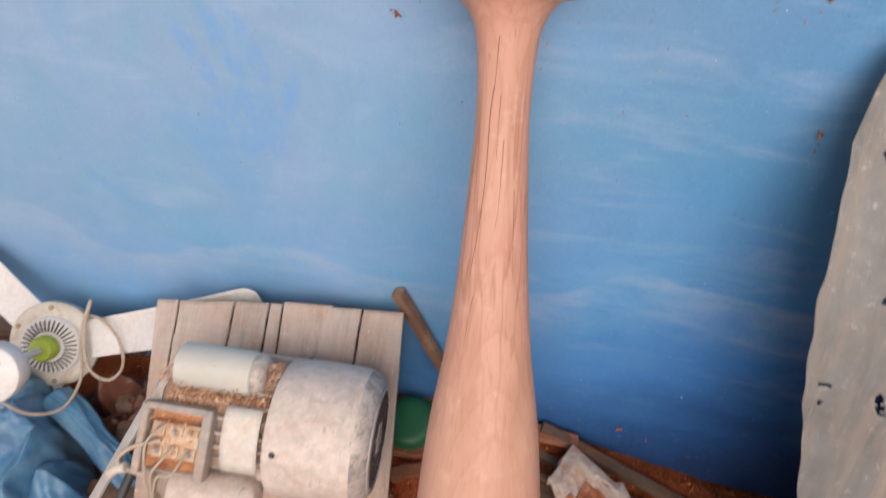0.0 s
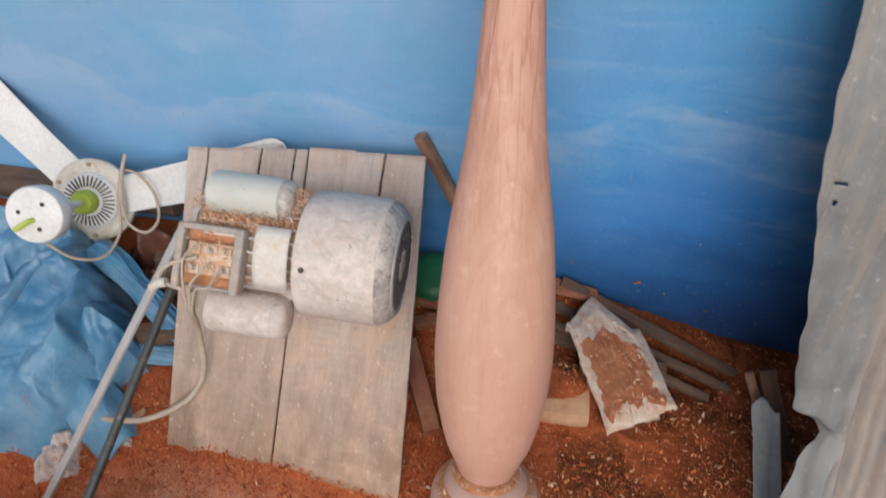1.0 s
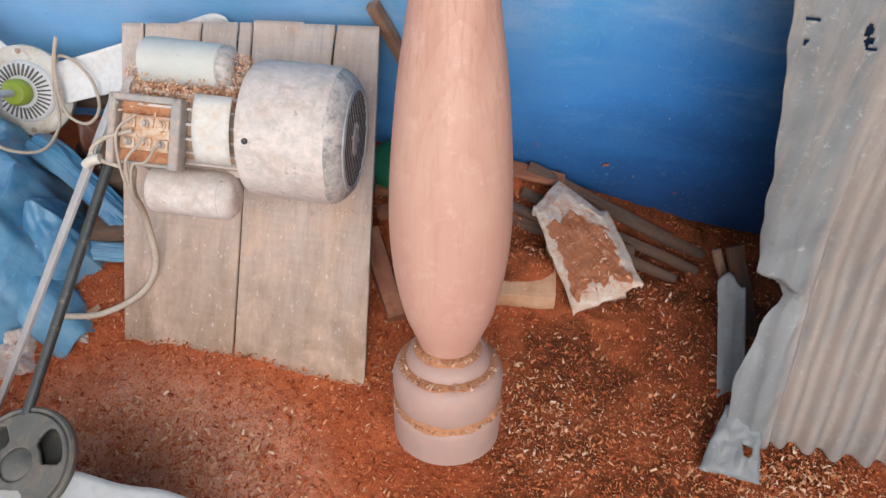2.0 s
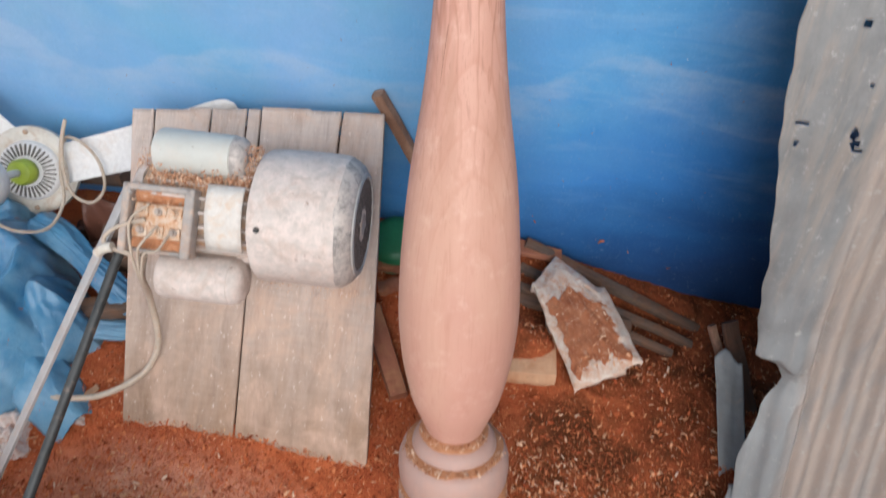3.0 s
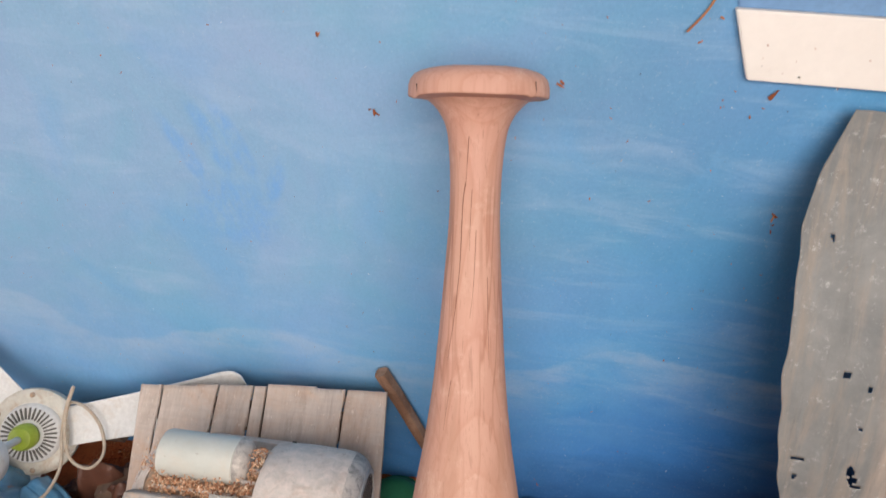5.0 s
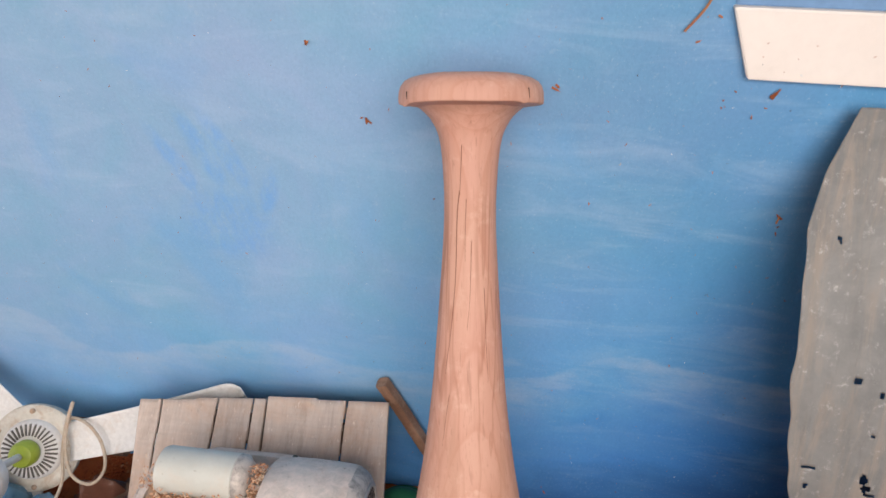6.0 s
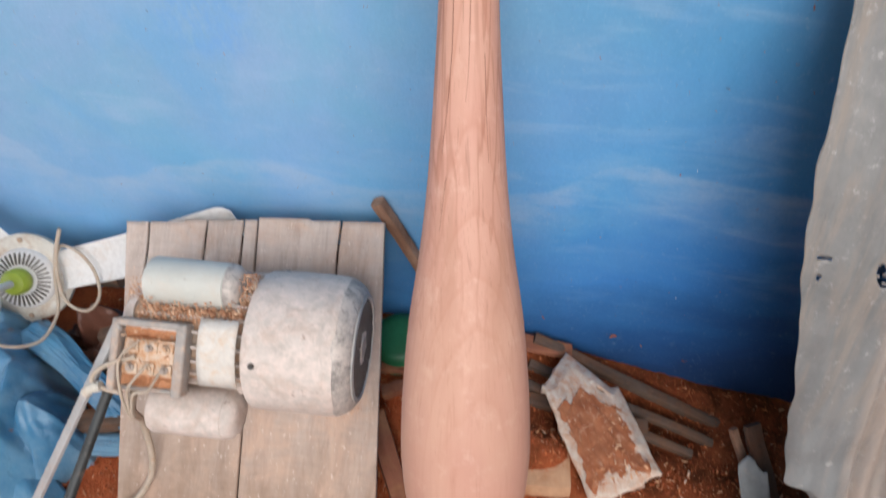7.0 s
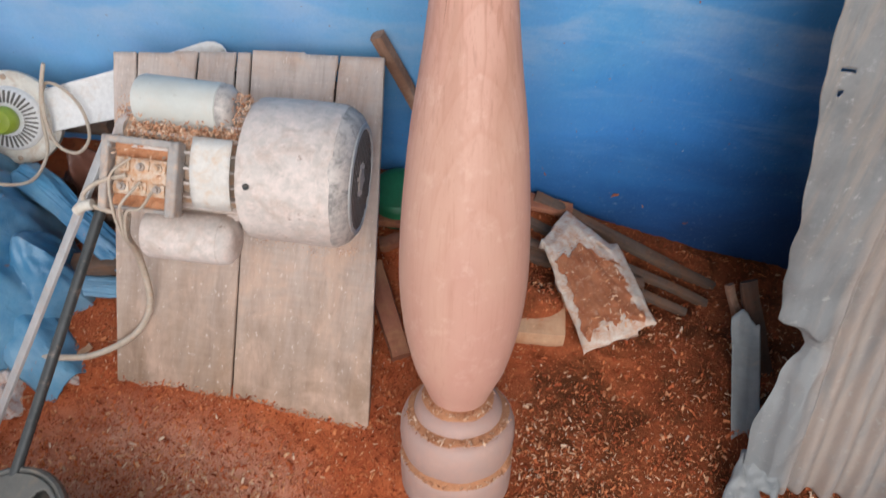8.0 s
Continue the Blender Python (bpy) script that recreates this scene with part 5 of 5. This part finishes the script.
timber("timber_stick", (-0.189, 1.478, 0.577), (0.075, 1.462, -0.02), 0.030, 0.030, M_STICK, "brown wooden stick leaning against the wall", 10, "", "wooden stick")
for k, (a, b, w) in enumerate((((-1.9, 1.44, 0.16), (-0.95, 1.46, 0.20), 0.11), ((-0.95, 1.30, 0.14), (-0.66, 1.36, 0.17), 0.09), ((-0.90, 1.20, 0.13), (-0.70, 1.28, 0.16), 0.07), ((-0.90, 1.05, 0.10), (-0.66, 1.12, 0.12), 0.06))):
    timber("timber_offcut", a, b, w, 0.06, M_OFFCUT, "dark brown timber offcut under the fan", 20 + k, "timber under the fan", "timber")


def metal_pipe():
    """A short end of grey pipe, open at its mouth."""
    a, b = Vector((-0.182, 1.452, 0.128)), Vector((-0.05, 1.440, 0.118))
    m = (b - a).to_track_quat("Z", "Y").to_matrix().to_4x4()
    m.translation = a
    bm = bmesh.new()
    L = (b - a).length
    lathe(bm, [(0.0, 0.03), (0.0095, 0.03), (0.0095, 0.0), (0.013, 0.0), (0.013, L), (0.0, L)], m, 20)
    tagged(part("metal_pipe", bm, M_FRAME), "short grey metal pipe end lying by the wall", "pipe")


metal_pipe()


def sack():
    """A collapsed sack lying on the timber, its upper side strewn with sawdust."""
    t = thing("sack", pose(0.38, 1.2, 0.0), "collapsed dirty white sack strewn with sawdust, lying on timber", "sack")
    inv = t.matrix_world.inverted()
    a, b, c, d = Vector((0.366, 1.052, 0.105)), Vector((0.518, 1.132, 0.150)), Vector((0.430, 1.355, 0.125)), Vector((0.235, 1.318, 0.145))

    def at(u, v, lift=0.0, shrink=1.0):
        p, q = (2 * u - 1) * shrink, (2 * v - 1) * shrink
        p *= 1 + 0.04 * nz(q, 0, 2, 2.5)
        q *= 1 + 0.03 * nz(p, 0, 5, 2.5)
        u2, v2 = (p + 1) / 2, (q + 1) / 2
        low, high = a.lerp(b, u2), d.lerp(c, u2)
        high = high + Vector((-0.03, 0.10, -0.012)) * max(0, 1 - abs(p * 1.2 + 0.1))
        w = low.lerp(high, v2)
        edge = max(abs(p), abs(q))
        z = 0.014 * min(1, (1 - min(1, edge)) * 4) + 0.005 * nz(p, q, 1, 3) + 0.003 * nz(p, q, 4, 7)
        return inv @ (w + Vector((-0.25, -0.35, 0.9)).normalized() * (z + lift))
    bm = bmesh.new()
    field(bm, 44, 60, at, lambda u, v: ((u - 0.72) / 0.045) ** 2 + ((v - 0.84) / 0.022) ** 2 > 1)
    thicken(part("bag", bm, M_SACK, t, sheet=True), 0.030)
    bm = bmesh.new()
    field(bm, 80, 110, lambda u, v: at(u, v, 0.0035 + 0.003 * nz(u, v, 8, 12), 0.94), lambda u, v: max(abs(2 * u - 1), abs(2 * v - 1) * (1.7 if v > 0.5 else 0.98)) + 0.22 * nz(u, v, 3, 5) + 0.16 * nz(u, v, 6, 14) < 0.80)
    tagged(part("sawdust_layer", bm, M_SACKDUST, t, "sawdust lying on the sack", sheet=True), kind="stuff")
    bm = bmesh.new()
    rnd = random.Random(17)
    for k in range(230):
        flake(bm, at(rnd.uniform(0.12, 0.88), 0.06 + 0.74 * rnd.random() ** 1.2, 0.0085), rnd, rnd.choice((0.003, 0.004, 0.005, 0.006, 0.010)))
    tagged(part("shaving_litter", bm, M_PALECHIPS, t, "pale chips strewn on the sack", False), kind="stuff")


sack()


crumple("brown_sack", (-0.935, 1.285), (0.15, 0.105), 0.16, M_BROWN, "crumpled dark brown sack under the fan", "sack", 31, 25)


def plastic_bowl():
    """An upturned bowl, half sunk in the dust."""
    bm = bmesh.new()
    m = Matrix.Translation((-0.150, 1.405, ground_z(-0.15, 1.40) + 0.012)) @ Matrix.Rotation(radians(14), 4, "X")
    lathe(bm, [(0.084, 0.0), (0.088, 0.002), (0.087, 0.008), (0.080, 0.012), (0.070, 0.048), (0.060, 0.060), (0.045, 0.064), (0.0, 0.065), (0.0, 0.061), (0.044, 0.060), (0.066, 0.046), (0.078, 0.006), (0.084, 0.0)], m, 48)
    tagged(part("plastic_bowl", bm, M_GREEN), "dark green plastic bowl upturned by the wall behind the board", "bowl")


plastic_bowl()


# ---- shavings ----
def strew(name, count, seed, where, share, material, label):
    """Curled shavings lying over the ground; share is the part of long ones."""
    rnd = random.Random(seed)
    bm_v, bm_f = [], []
    for k in range(count):
        x, y = where(rnd)
        L = rnd.uniform(0.008, 0.016) if rnd.random() < share else rnd.uniform(0.003, 0.0070)
        W = L * rnd.uniform(0.16, 0.42)
        a, tilt, c = rnd.uniform(0, 6.28), rnd.uniform(-0.6, 0.6), rnd.uniform(0, 0.35) * L
        z = ground_z(x, y) + 0.006 * nz(x, y, 0, 42) + 0.002 + rnd.uniform(0, 0.006)
        ca, sa = math.cos(a), math.sin(a)
        i = len(bm_v)
        for px, py, pz in ((-L / 2, -W / 2, 0), (0, -W / 2, c), (L / 2, -W / 2, 0), (L / 2, W / 2, 0), (0, W / 2, c), (-L / 2, W / 2, 0)):
            bm_v.append((x + px * ca - py * sa, y + px * sa + py * ca, z + pz + py * tilt + px * tilt * 0.4))
        bm_f += [(i, i + 1, i + 4, i + 5), (i + 1, i + 2, i + 3, i + 4)]
    me = bpy.data.meshes.new(name)
    me.from_pydata(bm_v, [], bm_f)
    me.materials.append(material)
    tagged(new(name, me), label, "shavings", "", "stuff")


def clumped(rnd):
    """Pale shavings gather in drifts on the darker dust and by the metal sheet."""
    while True:
        x, y = rnd.uniform(-0.95, 1.15), rnd.uniform(0.40, 1.25)
        d = 0.10 * min(1.0, max(0.0, (x - 0.05) / 0.3)) + 0.6 * hill(x, y, 0.32, 0.80, 0.16, 0.10) + 0.9 * hill(x, y, 0.92, 0.74, 0.20, 0.09) + 0.75 * hill(x, y, -0.48, 0.56, 0.28, 0.14) + 0.3 * nz(x, y, 7, 9) - 0.05
        if rnd.random() < d:
            return x, y


def spread_out(rnd):
    """Shavings everywhere, thinner by the wall on the right, where the dust's colour carries shade."""
    while True:
        x, y = rnd.uniform(-1.1, 1.1), rnd.uniform(0.28, 1.49)
        if rnd.random() > 0.6 * min(1.0, max(0.0, (x - 0.10) / 0.25)) * min(1.0, max(0.0, (y - 0.80) / 0.2)):
            return x, y


strew("wood_shavings", 80000, 11, spread_out, 0.07, M_CHIPS, "loose orange and brown wood shavings on the floor")
strew("pale_shavings", 4600, 23, clumped, 0.25, M_PALECHIPS, "pale wood shavings drifted over the darker dust")


def stuck_chips():
    rnd = random.Random(4)
    bm = bmesh.new()
    spots = [(0.412, 0.147, 0.024), (0.409, 0.138, 0.016), (0.493, 0.112, 0.012), (0.224, 0.184, 0.016), (0.462, 1.332, 0.022), (0.458, 1.326, 0.014), (0.438, 1.293, 0.011), (0.406, 1.191, 0.009), (0.531, 1.117, 0.020), (0.534, 1.097, 0.012), (0.536, 1.081, 0.012),
             (-0.259, 1.373, 0.015), (-0.173, 1.240, 0.018), (-0.180, 1.247, 0.012), (-0.132, 1.266, 0.008), (0.143, 1.323, 0.018), (0.076, 1.219, 0.010), (0.357, 1.440, 0.014), (0.335, 1.404, 0.012), (0.219, 1.110, 0.007), (0.433, 0.726, 0.010), (0.616, 0.066, 0.016)]
    spots += [(0.36 + 0.2 * rnd.random(), 1.30 + 0.06 * rnd.random(), rnd.uniform(0.004, 0.007)) for k in range(6)]
    spots += [(rnd.uniform(-1.2, 0.62), rnd.uniform(0.12, 1.45), rnd.uniform(0.003, 0.0065)) for k in range(120)]
    spots += [(rnd.uniform(-1.2, 0.62), rnd.uniform(0.12, 1.5), rnd.uniform(0.0015, 0.0035)) for k in range(260)]
    spots += [(rnd.uniform(0.2, 0.6), rnd.uniform(0.9, 1.4), rnd.uniform(0.004, 0.008)) for k in range(22)]
    red = bmesh.new()
    for x, z, size in spots:
        size *= 0.85 if size > 0.0068 else 1.0
        large = size > 0.0068
        for again in range(2 if size > 0.012 else 1):
            e = Euler((radians(90) + rnd.uniform(-0.25, 0.25), rnd.uniform(0, 6.28), rnd.uniform(-0.2, 0.2)))
            t = e.to_matrix()
            L, W = size * rnd.uniform(0.6, 1.1), size * rnd.uniform(0.2, 0.45)
            at = Vector((x + again * rnd.uniform(-0.3, 0.3) * size, WY - 0.0035 - 0.001 * again, z + again * rnd.uniform(-0.4, 0.4) * size))
            to = red if large else bm
            to.faces.new([to.verts.new(at + t @ Vector(p)) for p in ((-L / 2, -W / 2, 0), (L * 0.1, -W * 0.3, 0.002), (L / 2, W * 0.1, 0), (0, W / 2, 0.002), (-L / 2, W / 3, 0))])
    tagged(part("stuck_shavings", red, M_STUCK, None, "", False), "reddish wood shavings stuck to the blue wall", "shavings", "", "stuff")
    for k in range(12):
        x, z = 0.425 + 0.30 * rnd.random() ** 1.5, 1.362 + 0.05 * rnd.random() ** 1.4
        r = Euler((radians(90), rnd.uniform(0, 6.28), 0)).to_matrix()
        L = rnd.uniform(0.002, 0.005)
        bm.faces.new([bm.verts.new(Vector((x, WY - 0.0140, z)) + r @ Vector(p)) for p in ((-L / 2, -L * 0.2, 0), (L * 0.2, -L * 0.25, 0), (L / 2, L * 0.1, 0), (-L * 0.1, L * 0.25, 0))])
    tagged(part("stuck_chips", bm, M_WALLCHIPS, None, "", False), "small wood chips and flecks stuck to the blue wall", "chips", "", "stuff")


stuck_chips()


def dried_twig():
    bm = bmesh.new()
    tube(bm, [(0.352, WY - 0.006, 1.50), (0.338, WY - 0.008, 1.465), (0.330, WY - 0.006, 1.445), (0.312, WY - 0.006, 1.418)], 0.0019, 6, 5)
    tagged(part("dried_twig", bm, M_REDWOOD), "dried brown twig stuck to the wall beside the window", "twig")


dried_twig()
